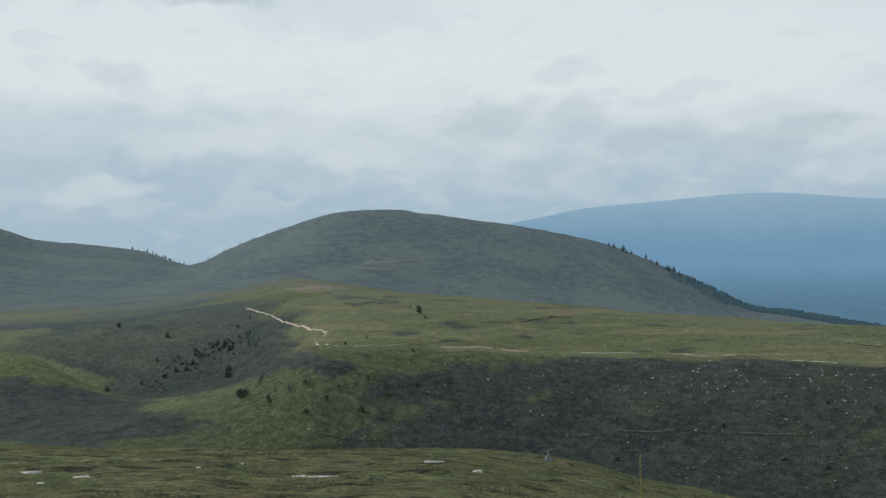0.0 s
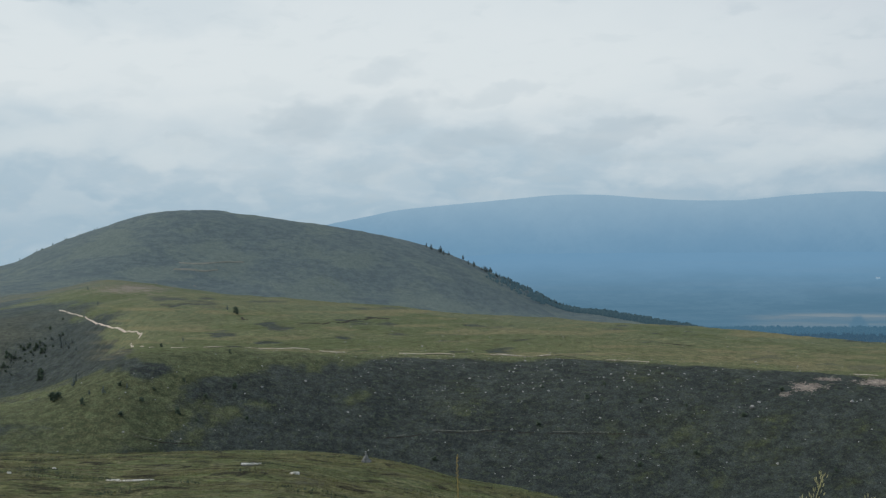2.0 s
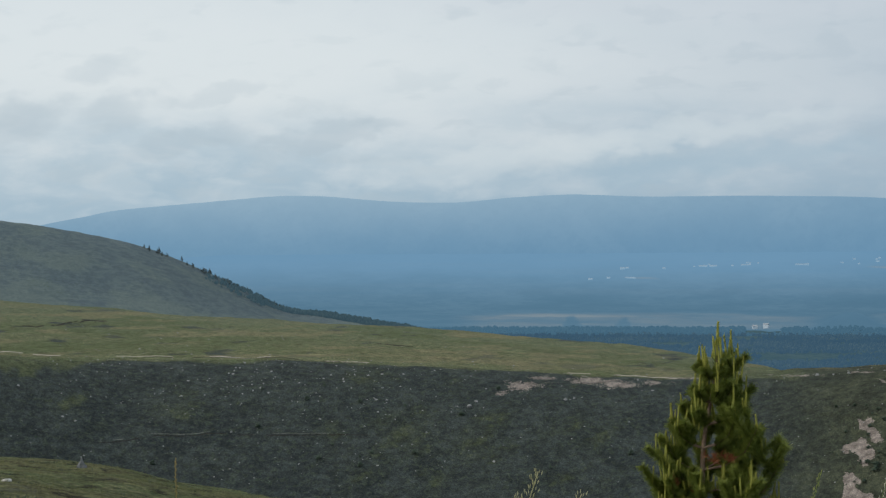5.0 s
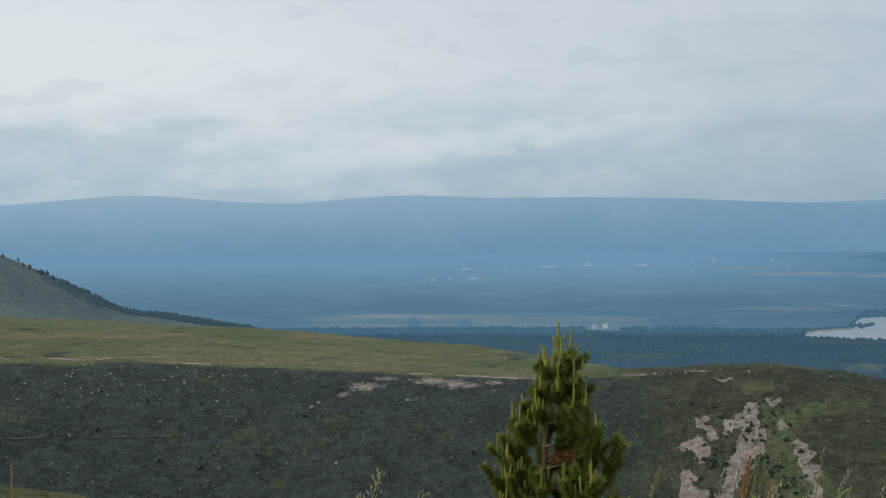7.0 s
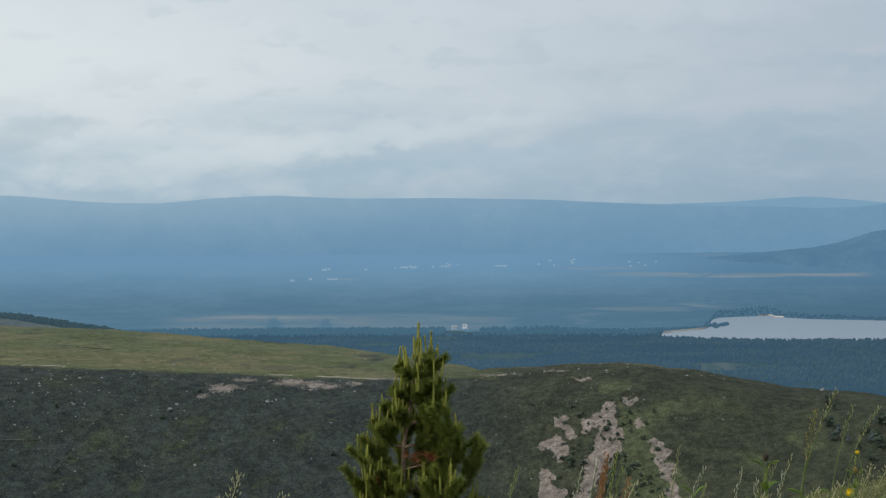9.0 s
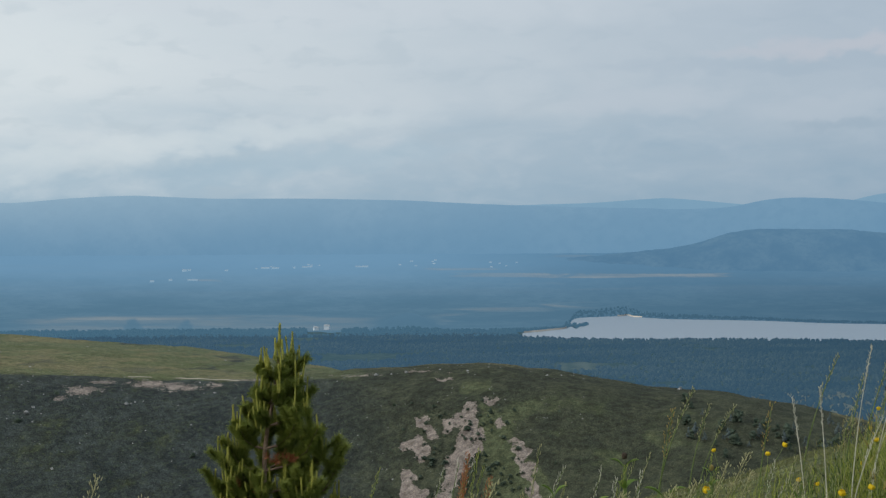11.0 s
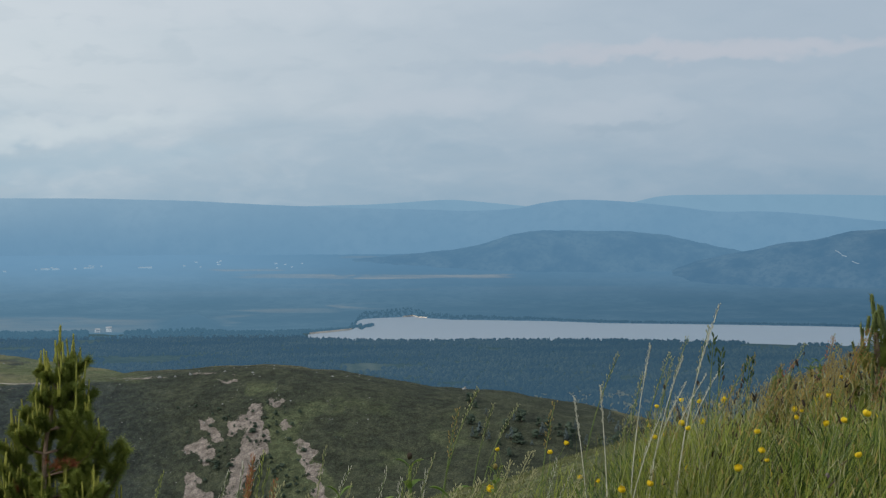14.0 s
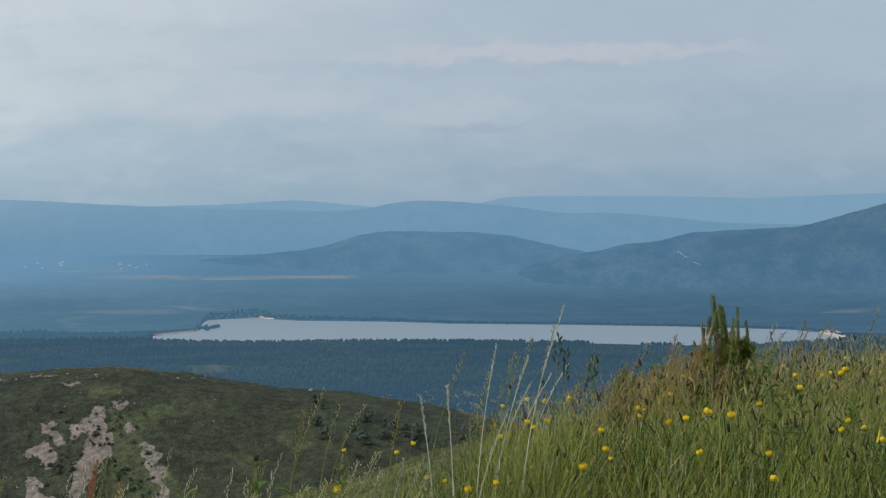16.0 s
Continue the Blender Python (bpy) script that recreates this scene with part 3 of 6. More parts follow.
moss = step(23, 29, AZ) * band(RR, 200, 440, 20) + 0.12 * step(24, 22, AZ) * band(RR, 200, brow - 2, 4)
# grows with distance; sets how much painted haze tint the moor takes
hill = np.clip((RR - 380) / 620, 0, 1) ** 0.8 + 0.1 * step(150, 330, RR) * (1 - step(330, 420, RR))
dry = np.clip(band(RR, brow + 8, brow + 70, 12) * band(AZ, 12, 25, 4) * 0.5 + band(RR, 360, 900, 60) * np.clip(n_big * 2.4 - 0.15, 0, 0.5) + 0.25 * step(-6, -9, AZ) * band(RR, 360, 900, 40) * np.clip(fbm(XX * 0.4, YY * 1.6, 60, 3, 88) * 5 - 0.2, 0, 1) * (1 - gully), 0, 1)
dry = np.clip(dry + back * np.clip(fbm(AZ * 1.6 + ANGLE * 2, ANGLE * 22, 2.6, 4, 141) * 5.5 - 0.2, 0, 0.85), 0, 1)
# scree and worn gravel: two runnels down the knoll, and the edge of the ridge
bare = np.zeros_like(AZ)
for corners in ("30.25:-4.45 30.52:-4.52 30.54:-5.22 30.67:-5.31 30.64:-6.14 30.24:-6.47 30.03:-6.8 29.69:-7.54 29.2:-8.4 28.9:-8.3 29.45:-6.96 29.36:-6.29 29.83:-6.05 29.96:-5.3 29.41:-5.63 29.45:-5.05 29.92:-4.88", "28.46:-5 28.93:-5.15 29.14:-5.72 28.97:-5.8 28.72:-5.47 28.49:-5.47",
                "27.82:-5.98 28.24:-5.66 28.72:-5.68 28.98:-6.29 28.65:-6.48 28.4:-6.13", "27.98:-6.69 28.4:-6.61 28.48:-7.27 28.9:-7.44 28.65:-8.2 27.9:-8.2", "31.57:-5.7 31.9:-5.75 32.25:-6.07 32.11:-6.4 32.42:-6.49 32.37:-6.98 32.62:-7.48 32.7:-8.4 32.26:-8.3 32.07:-6.98 31.82:-6.57 31.74:-6.23 31.57:-6.07",
                "30.65:-4.33 31.24:-4.46 31.2:-4.66 30.74:-4.54", "31.16:-5.02 31.36:-5.05 31.4:-5.33 31.2:-5.28", "29.2:-3.6 29.76:-3.66 29.78:-3.82 29.23:-3.74"):
    bare = np.maximum(bare, 1.1 * region(corners, 0.09, 0.1, 200, 440, 0.5))
for az, el, wa, we, much in ((17.7, -4.0, 0.55, 0.16, 0.68), (17.05, -4.24, 0.22, 0.12, 0.65), (18.4, -3.74, 0.4, 0.08, 0.72), (19.9, -3.84, 0.8, 0.13, 0.7), (20.8, -3.95, 0.7, 0.14, 0.75), (21.9, -3.9, 0.5, 0.1, 0.6), (23.2, -3.74, 0.9, 0.05, 0.6),
                             (28.6, -3.5, 0.4, 0.05, 0.62), (26.6, -3.62, 0.8, 0.05, 0.55), (-4.2, -0.75, 1.6, 0.22, 0.5)):
    bare = np.maximum(bare, 1.5 * much * blot(az, el, wa, we))
bare = np.where(RR < 1000, bare, 0)
bare = np.where(bare > 0.03, bare * 0.82, -1.0)
clearing = band(RR, 1830, 2010, 15) * band(AZ + 1.5 * TORN, 33.1, 34.5, 0.3) * np.clip(0.45 + 1.2 * TORN_B, 0, 0.6)
forest_gap = band(RR, 1500, 2990, 40) * np.clip(fbm(XX, YY, 300, 3, 4) * 3 - 0.5, 0, 1) * step(30, 28, AZ)
stripes = fbm(AZ * 8, ANGLE * 300, 40, 4, 77)
low_fields = band(ANGLE + 0.25 * fbm(AZ, AZ * 0, 2.0, 3, 5), -2.2, -1.72, 0.05) * band(AZ, 15.9, 27.6, 0.8) * np.clip(0.55 + 0.9 * fbm(XX, YY, 90, 4, 66), 0, 0.9) * (1 - 0.9 * region("18.9:-2.3 19.2:-1.75 19.4:-1.7 19.8:-2.3", 0.05, 0.2, 2600) - 0.9 * region("20.6:-2.3 20.9:-1.85 21.1:-1.8 21.5:-2.3", 0.05, 0.2, 2600))
other_fields = band(ANGLE, -1.0, 0.2, 0.2) * 0.15
# strips of pasture and stubble: bearings and height angles
for a0, a1, e0, e1, much in ((29.3, 33.2, -0.47, -0.30, 0.85), (29.6, 32.8, -0.73, -0.63, 0.6), (33.5, 35.3, -0.88, -0.79, 0.6), (33.4, 38.6, -0.47, -0.33, 0.8), (29.5, 31.8, -0.17, -0.09, 0.55), (33.2, 34.0, -1.5, -1.28, 0.45), (30.5, 32.7, -1.58, -1.41, 0.4), (28.9, 30.1, -1.95, -1.63, 0.42),
                             (33.2, 34.5, 0.24, 0.31, 0.5), (20.9, 22.05, -0.55, -0.45, 0.7), (16.0, 24.9, -1.72, -1.62, 0.3), (47.2, 54.4, -0.66, -0.52, 0.4), (48.1, 49.9, -0.76, -0.60, 0.6), (54.0, 55.2, -1.6, -1.5, 0.5)):
    other_fields = other_fields + much * band(ANGLE + stripes * 0.16, e0, e1, 0.02) * band(AZ + stripes * 3, a0, a1, 0.25)
fields = band(RR, 3000, 4900, 50) * np.clip(0.62 * low_fields + other_fields * np.clip(0.75 + stripes * 2.5, 0, 1), 0, 1) * (1 - np.clip(1.8 * blot(28.25, -1.95, 1.1, 0.4), 0, 1))
dry = np.maximum(dry, np.maximum(np.maximum(forest_gap * 0.6, clearing), fields))
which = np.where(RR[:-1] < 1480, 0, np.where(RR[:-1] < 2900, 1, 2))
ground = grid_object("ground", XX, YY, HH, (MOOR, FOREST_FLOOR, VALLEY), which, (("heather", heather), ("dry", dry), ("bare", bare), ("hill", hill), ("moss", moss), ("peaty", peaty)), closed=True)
tagged(ground, "rolling moorland of green grass and dark heather falling to a wooded valley", "ground", kind="structure")

# ------------------------------------------------------------------ far hills
def range_of_hills(name, label, mat, dist, depth, line, a0, a1, rough, seed, crest=0.03):
    """A ridge with a front slope, a rounded crest and a back slope."""
    az = np.arange(a0, a1, 0.12)
    t = np.linspace(-1, 0.6, 26)
    A, T = np.meshgrid(az, t)
    top = (dist * np.tan(np.radians(line(A))))
    base = -115.0
    r = dist + T * depth
    x, y = r * np.sin(np.radians(A)), r * np.cos(np.radians(A))
    shape = np.where(T < 0, 1 - np.abs(T) ** 1.5, 1 - (T / 0.6) ** 2 * 0.7)
    gullies = fbm(x, y, 260, 4, seed) * rough * np.abs(T) ** 0.7
    z = base + (top - base) * shape + gullies + fbm(A * 30, T * 0, 9, 4, seed + 5) * rough * crest
    ob = grid_object(name, x, y, z + EYE, (mat,))
    return tagged(ob, label, "hill", kind="structure")


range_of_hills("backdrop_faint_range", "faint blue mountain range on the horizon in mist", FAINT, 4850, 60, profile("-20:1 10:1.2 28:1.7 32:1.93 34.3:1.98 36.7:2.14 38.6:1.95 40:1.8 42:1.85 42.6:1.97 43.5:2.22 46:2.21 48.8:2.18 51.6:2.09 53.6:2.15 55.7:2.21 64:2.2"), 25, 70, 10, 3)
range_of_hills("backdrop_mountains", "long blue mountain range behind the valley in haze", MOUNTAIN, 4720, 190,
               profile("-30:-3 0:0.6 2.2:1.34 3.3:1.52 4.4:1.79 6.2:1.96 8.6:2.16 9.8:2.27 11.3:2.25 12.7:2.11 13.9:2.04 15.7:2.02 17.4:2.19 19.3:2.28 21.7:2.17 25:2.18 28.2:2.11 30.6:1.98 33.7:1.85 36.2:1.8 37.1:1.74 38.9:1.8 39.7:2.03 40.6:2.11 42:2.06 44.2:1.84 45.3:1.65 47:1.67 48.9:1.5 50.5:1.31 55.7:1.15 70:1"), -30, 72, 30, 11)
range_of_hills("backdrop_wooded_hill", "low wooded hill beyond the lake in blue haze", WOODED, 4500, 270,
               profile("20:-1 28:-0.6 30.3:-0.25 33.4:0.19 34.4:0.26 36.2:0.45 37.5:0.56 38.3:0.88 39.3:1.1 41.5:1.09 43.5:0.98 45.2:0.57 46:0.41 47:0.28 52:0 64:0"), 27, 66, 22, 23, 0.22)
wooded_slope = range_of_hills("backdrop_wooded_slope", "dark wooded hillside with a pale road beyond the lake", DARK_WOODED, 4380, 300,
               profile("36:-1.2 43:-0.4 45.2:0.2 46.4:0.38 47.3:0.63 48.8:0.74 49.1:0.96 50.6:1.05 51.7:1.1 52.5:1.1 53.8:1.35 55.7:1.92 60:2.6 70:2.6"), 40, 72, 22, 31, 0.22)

# ------------------------------------------------------------------ the lake


def water_material():
    m, g = material("lake_water")
    b = g.node("ShaderNodeBsdfPrincipled")
    # pale base colour stands in for bright sky reflected off the ripples
    b.inputs["Base Color"].default_value = (0.23, 0.285, 0.345, 1)
    b.inputs["Roughness"].default_value = 0.4
    n = g.node("ShaderNodeBump")
    n.inputs["Strength"].default_value, n.inputs["Distance"].default_value = 0.25, 0.5
    g.put(n.inputs["Height"], g.noise(g.mapped(place(g), (0.15, 0.15, 0.15)), 1.0, 4, 0.6))
    g.tree.links.new(n.outputs[0], b.inputs["Normal"])
    g.tree.links.new(b.outputs[0], g.node("ShaderNodeOutputMaterial").inputs["Surface"])
    return m


la = np.arange(32.0, 54.45, 0.05)
LA, LT = np.meshgrid(la, np.linspace(0, 1, 14))
drop = EYE - WATER_Z
lr = drop / np.tan(np.radians(-(near_shore(LA) * (1 - LT) + np.maximum(far_shore(LA), near_shore(LA) + 0.005) * LT)))
lake = grid_object("water", lr * np.sin(np.radians(LA)), lr * np.cos(np.radians(LA)), np.full_like(LA, WATER_Z), (water_material(),))
tagged(lake, "pale grey lake reflecting the overcast sky among woods", "water", kind="structure")

# ------------------------------------------------------------------ builders for things
from mathutils.bvhtree import BVHTree


def bmesh_ball(bm, centre, size, detail=1, rough=0.15, seed=0):
    made = bmesh.ops.create_icosphere(bm, subdivisions=detail, radius=1.0)["verts"]
    rng = random.Random(seed)
    for v in made:
        k = 1 + rng.uniform(-rough, rough)
        v.co = Vector((v.co.x * size[0] * k + centre[0], v.co.y * size[1] * k + centre[1], v.co.z * size[2] * k + centre[2]))
    return made


def bmesh_tube(bm, points, radii, sides=6):
    rings = []
    for i, p in enumerate(points):
        p = Vector(p)
        a, b = Vector(points[max(i - 1, 0)]), Vector(points[min(i + 1, len(points) - 1)])
        d = (b - a).normalized()
        u = d.cross(Vector((0, 1, 0.13))).normalized()
        v = d.cross(u)
        rings.append([bm.verts.new(p + (u * math.cos(6.28319 * k / sides) + v * math.sin(6.28319 * k / sides)) * radii[i]) for k in range(sides)])
    for r0, r1 in zip(rings, rings[1:]):
        for k in range(sides):
            bm.faces.new((r0[k], r0[(k + 1) % sides], r1[(k + 1) % sides], r1[k]))
    bm.faces.new(rings[0][::-1])
    bm.faces.new(rings[-1])


def part(name, bm, mat, parent=None, label="", smooth=False):
    me = bpy.data.meshes.new(name)
    if smooth:
        for f in bm.faces:
            f.smooth = True
    bm.normal_update()
    bm.to_mesh(me)
    bm.free()
    me.materials.append(mat)
    ob = new(name, me)
    ob.parent = parent
    if label:
        tagged(ob, label)
    return ob


def lists_object(name, verts, faces, mat, smooth=False):
    me = bpy.data.meshes.new(name)
    me.from_pydata(verts, [], faces)
    me.materials.append(mat)
    if smooth:
        me.polygons.foreach_set("use_smooth", np.ones(len(faces), dtype=bool))
    me.update()
    return new(name, me)


def simple_material(name, a, b, scale, rough=0.9, island=0.0, bump=0.4, reach=0.02, through_light=0.0, specular=0.2):
    m, g = material(name)
    p = place(g)
    n = g.noise(p, scale, 5, 0.6)
    n2 = g.noise(p, scale * 7, 4, 0.6)
    c = g.mix(g.span(n, 0.32, 0.68), a, b)
    c = g.mix(g.math("MULTIPLY", g.span(n2, 0.4, 0.75), 0.35), c, tuple(0.5 * v for v in a))
    if island:
        r = g.node("ShaderNodeNewGeometry").outputs["Random Per Island"]
        c = g.mix(g.math("MULTIPLY", r, island), c, b)
        c = g.mix(g.math("MULTIPLY", g.span(r, 0.6, 1.0), island * 0.6), c, tuple(0.55 * v for v in a))
    finish(g, c, rough, n2, bump, reach, specular, through_light=through_light)
    return m


ROCK = simple_material("pale_granite", (0.20, 0.20, 0.195), (0.40, 0.40, 0.39), 2.5, 0.85)
GREY_ROCK = simple_material("grey_lichened_rock", (0.12, 0.125, 0.125), (0.24, 0.245, 0.24), 6.0, 0.9)
HAZY_WALL = painted_haze_material("hazy_white_wall", (0.7, 0.72, 0.74), (0.8, 0.82, 0.84), (0.23, 0.385, 0.52), 0.78, None, 0.1)
HAZY_ROOF = painted_haze_material("hazy_grey_roof", (0.4, 0.42, 0.45), (0.5, 0.52, 0.55), (0.2, 0.34, 0.47), 0.6, None, 0.1)
SLAB = simple_material("bleached_rock", (0.50, 0.47, 0.42), (0.78, 0.75, 0.70), 3.0, 0.85)
GRAVEL = simple_material("path_gravel", (0.42, 0.36, 0.30), (0.60, 0.53, 0.46), 1.2, 0.95)
PALE_TRACK = simple_material("pale_hill_track", (0.15, 0.155, 0.13), (0.24, 0.24, 0.21), 0.3, 0.95)
HILL_TRACK = simple_material("worn_hill_track", (0.165, 0.175, 0.15), (0.24, 0.245, 0.22), 0.3, 0.95)
PEAT = simple_material("dark_peat", (0.020, 0.018, 0.014), (0.05, 0.045, 0.035), 1.2, 0.95)
FAR_BARK = simple_material("grey_bark", (0.07, 0.055, 0.045), (0.12, 0.10, 0.08), 4.0)
# pine green paled and blued in its base colour to imitate haze
FAR_NEEDLES = simple_material("haze_paled_pine_foliage", (0.076, 0.102, 0.106), (0.116, 0.146, 0.142), 1.2, 0.9, 0.6)
HILL_WOOD = painted_haze_material("hazed_pine_foliage", (0.034, 0.056, 0.056), (0.09, 0.115, 0.10), (0.062, 0.122, 0.162), 0.5, None, 0.05, island=0.5)
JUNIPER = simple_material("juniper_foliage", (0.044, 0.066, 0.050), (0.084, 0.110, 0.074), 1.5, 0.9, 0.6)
# forest crowns emit part of their colour to stand in for haze
FOREST = painted_haze_material("hazed_valley_foliage", (0.026, 0.050, 0.046), (0.165, 0.19, 0.12), (0.050, 0.114, 0.184), 0.74, None, 0.006, island=0.2, right_air=(0.040, 0.094, 0.150))
LAKE_FOREST = painted_haze_material("hazed_lakeside_foliage", (0.03, 0.055, 0.055), (0.08, 0.11, 0.09), (0.076, 0.182, 0.282), 0.68, None, 0.01, island=0.4, right_air=(0.054, 0.132, 0.220))
# white wall dimmed and tinted blue, haze put into its base colour
WHITEWASH = simple_material("haze_blued_white_wall", (0.55, 0.62, 0.66), (0.68, 0.73, 0.77), 0.5, 0.7)
SLATE = simple_material("grey_roof", (0.28, 0.31, 0.34), (0.42, 0.45, 0.48), 0.5, 0.7)
BEACH = simple_material("pale_beach_sand", (0.45, 0.40, 0.34), (0.60, 0.54, 0.47), 0.05, 0.95)


def ground_hit(az, el, r0=150.0, r1=1400.0):
    """The distance at which a line of sight at this bearing and height angle meets the ground."""
    r = np.linspace(r0, r1, 900)
    above = np.degrees(np.arctan2(land_height(np.full(900, float(az)), r) - EYE, r)) >= el
    return float(r[np.argmax(above)]) if above.any() else None


# ------------------------------------------------------------------ footpaths laid on the land
def path_strip(name, label, way_points, width, mat, lift=0.12, sway=0.25, edge_gaps=0.0):
    """A worn strip that follows bearings and distances over the ground."""
    az = np.array([p[0] for p in way_points], float)
    r = np.array([p[1] for p in way_points], float)
    x, y = r * np.sin(np.radians(az)), r * np.cos(np.radians(az))
    s = np.concatenate([[0], np.cumsum(np.hypot(np.diff(x), np.diff(y)))])
    count = max(8, int(s[-1] / (width * 0.6)))
    t = np.linspace(0, s[-1], count)
    px, py = np.interp(t, s, x), np.interp(t, s, y)
    px, py = px + fbm(t, t * 0, 12, 3, 5) * sway * 6, py + fbm(t, t * 0, 12, 3, 8) * sway * 6
    dx, dy = np.gradient(px), np.gradient(py)
    size = np.hypot(dx, dy)
    nx, ny = -dy / size, dx / size
    w = width * (0.55 + 1.0 * np.clip(0.5 + fbm(t, t * 0, width * 5, 3, 13) * 1.6, 0, 1)) * 0.5
    breaks = fbm(t, t * 0, 14 + width * 5, 3, 19)
    w = np.where(breaks < np.quantile(breaks, edge_gaps), 0.0006, w)
    w[0] = w[-1] = 0.05
    verts, faces = [], []
    rows = []
    for k in (-1.0, -0.33, 0.33, 1.0):
        qx, qy = px + nx * w * k, py + ny * w * k
        a, d = np.degrees(np.arctan2(qx, qy)), np.hypot(qx, qy)
        rows.append(np.stack([qx, qy, land_height(a, d) + np.where(w < 0.01, -0.4, lift * (1 if abs(k) < 0.9 else 0.3))], -1))
    verts = np.concatenate(rows).tolist()
    for j in range(3):
        for i in range(count - 1):
            faces.append((j * count + i, j * count + i + 1, (j + 1) * count + i + 1, (j + 1) * count + i))
    ob = lists_object(name, verts, faces, mat, True)
    return tagged(ob, label, "path", kind="structure")


WINDING = ((-6.43, -1.42), (-6.08, -1.52), (-5.62, -1.63), (-5.4, -1.76), (-4.89, -1.93), (-4.43, -2.06), (-3.97, -2.11), (-3.82, -2.2), (-3.93, -2.36), (-4.16, -2.51), (-4.1, -2.64), (-3.6, -2.68))
winding = [(az, ground_hit(az, el, 352, 660) or 600.0) for az, el in WINDING]
path_strip("footpath", "pale gravel footpath winding along the grassy spur", winding + [(-3.6, 351)], 0.5, GRAVEL, 0.14, 0.12, 0.1)
path_strip("footpath", "narrow pale footpath along the brow of the ridge", [(-3.6, 350), (-2.68, 350), (-1.57, 356), (-0.46, 356), (0.84, 360), (1.76, 360), (2.78, 358)], 0.4, GRAVEL, 0.13, 0.04, 0.12)
path_strip("footpath", "short worn stretch of pale footpath on the brow", [(7.5, 364), (8.46, 361), (9.5, 361)], 0.7, GRAVEL, 0.13, 0.06)
path_strip("footpath", "faint worn footpath on the brow of the ridge", [(2.9, 358), (5, 362), (7.4, 364)], 0.3, GRAVEL, 0.15, 0.06, 0.6)
path_strip("peat_edge", "dark peat edge under the footpath on the brow", [(-3.5, 348.5), (-1.5, 354), (0.8, 358), (2.8, 356), (5, 360), (7.5, 362), (9.5, 359), (12, 350)], 0.3, PEAT, 0.1, 0.05, 0.45)
path_strip("footpath", "faint worn footpath above the heather slope", [(9.6, 361), (12, 352), (15, 348), (16.9, 350), (18.2, 353), (19.5, 349), (21.9, 346), (24, 344)], 0.45, GRAVEL, 0.12, 0.06, 0.7)
track = [(az, ground_hit(az, el, 240, 360)) for az, el in ((-6, -5.75), (-2.2, -5.66), (1.4, -5.62), (4.1, -5.6), (5.5, -5.44), (7.9, -5.4), (9.4, -5.47), (12, -5.5), (14.2, -5.48), (16, -5.6), (17.9, -5.78), (20.4, -5.72), (26, -5.7))]
path_strip("sheep_track", "thin sheep track across the heather slope", track, 0.09, PALE_TRACK, 0.03, 0.03, 0.84)
path_strip("peat_edge", "dark peat edge beside the sheep track", [(a, d - 0.5) for a, d in track], 0.16, PEAT, 0.03, 0.03, 0.7)
path_strip("peat_edge", "dark peat hag on the grassy plateau", [(-0.79, 538), (-0.18, 490), (0.29, 481), (1.4, 485), (2.51, 497), (3.8, 540), (5, 552)], 1.0, PEAT, 0.2, 0.5, 0.55)
path_strip("peat_edge", "dark peat hag on the grassy plateau", [(2.6, 545), (3.3, 538), (4.2, 548)], 2.0, PEAT, 0.2, 0.5, 0.5)
path_strip("peat_edge", "dark peat hag on the grassy plateau", [(12.2, 470), (13.6, 450), (14.6, 452)], 0.9, PEAT, 0.15, 0.5, 0.55)
path_strip("hill_track", "pale bulldozed track looping on the hill", [(az, ground_hit(az, el, 860, 1170) or 1000.0) for az, el in ((-3.5, -0.04), (-2.67, -0.13), (-1.74, -0.2), (-1.19, -0.14), (-0.72, 0.03), (-0.55, 0.1), (-1.0, 0.09), (-1.9, 0.05), (-2.6, 0.08))], 2.0, HILL_TRACK, 0.5, 0.3, 0.35)

# ------------------------------------------------------------------ boulders and rock slabs
def boulder_mesh(seed, flat=0.75):
    bm = bmesh.new()
    bmesh_ball(bm, (0, 0, 0.3 * flat), (0.62, 0.5, 0.55 * flat), 2, 0.10, seed)
    rng = random.Random(seed + 50)
    for _ in range(4):
        n = Vector((rng.uniform(-1, 1), rng.uniform(-1, 1), rng.uniform(0, 1))).normalized()
        bmesh.ops.bisect_plane(bm, geom=bm.verts[:] + bm.edges[:] + bm.faces[:], plane_co=n * rng.uniform(0.3, 0.45), plane_no=n, clear_outer=True)
        edges = [e for e in bm.edges if e.is_boundary]
        if edges:
            bmesh.ops.holes_fill(bm, edges=edges)
    bm.normal_update()
    return bm


BOULDERS = [part("boulder", boulder_mesh(k), ROCK) for k in range(6)]
rng = random.Random(7)
spread = []
while len(spread) < 190:
    az, el = rng.uniform(-7, 27), rng.uniform(-7.3, -3.0)
    thick = 0.07 + 0.9 * math.exp(-((az - 10) / 4.5) ** 2) * float(step(-5.6, -3.8, el)) + 0.4 * math.exp(-((az - 21) / 4) ** 2) * float(step(-5.5, -4.2, el))
    if rng.random() < thick * 0.4:
        r = ground_hit(az, el, 240, 362)
        if r and r < float(LINES[7][0](az)) - 1:
            spread.append((az, r, rng.choice((0.16, 0.18, 0.2, 0.24, 0.28, 0.32, 0.38, 0.5))))
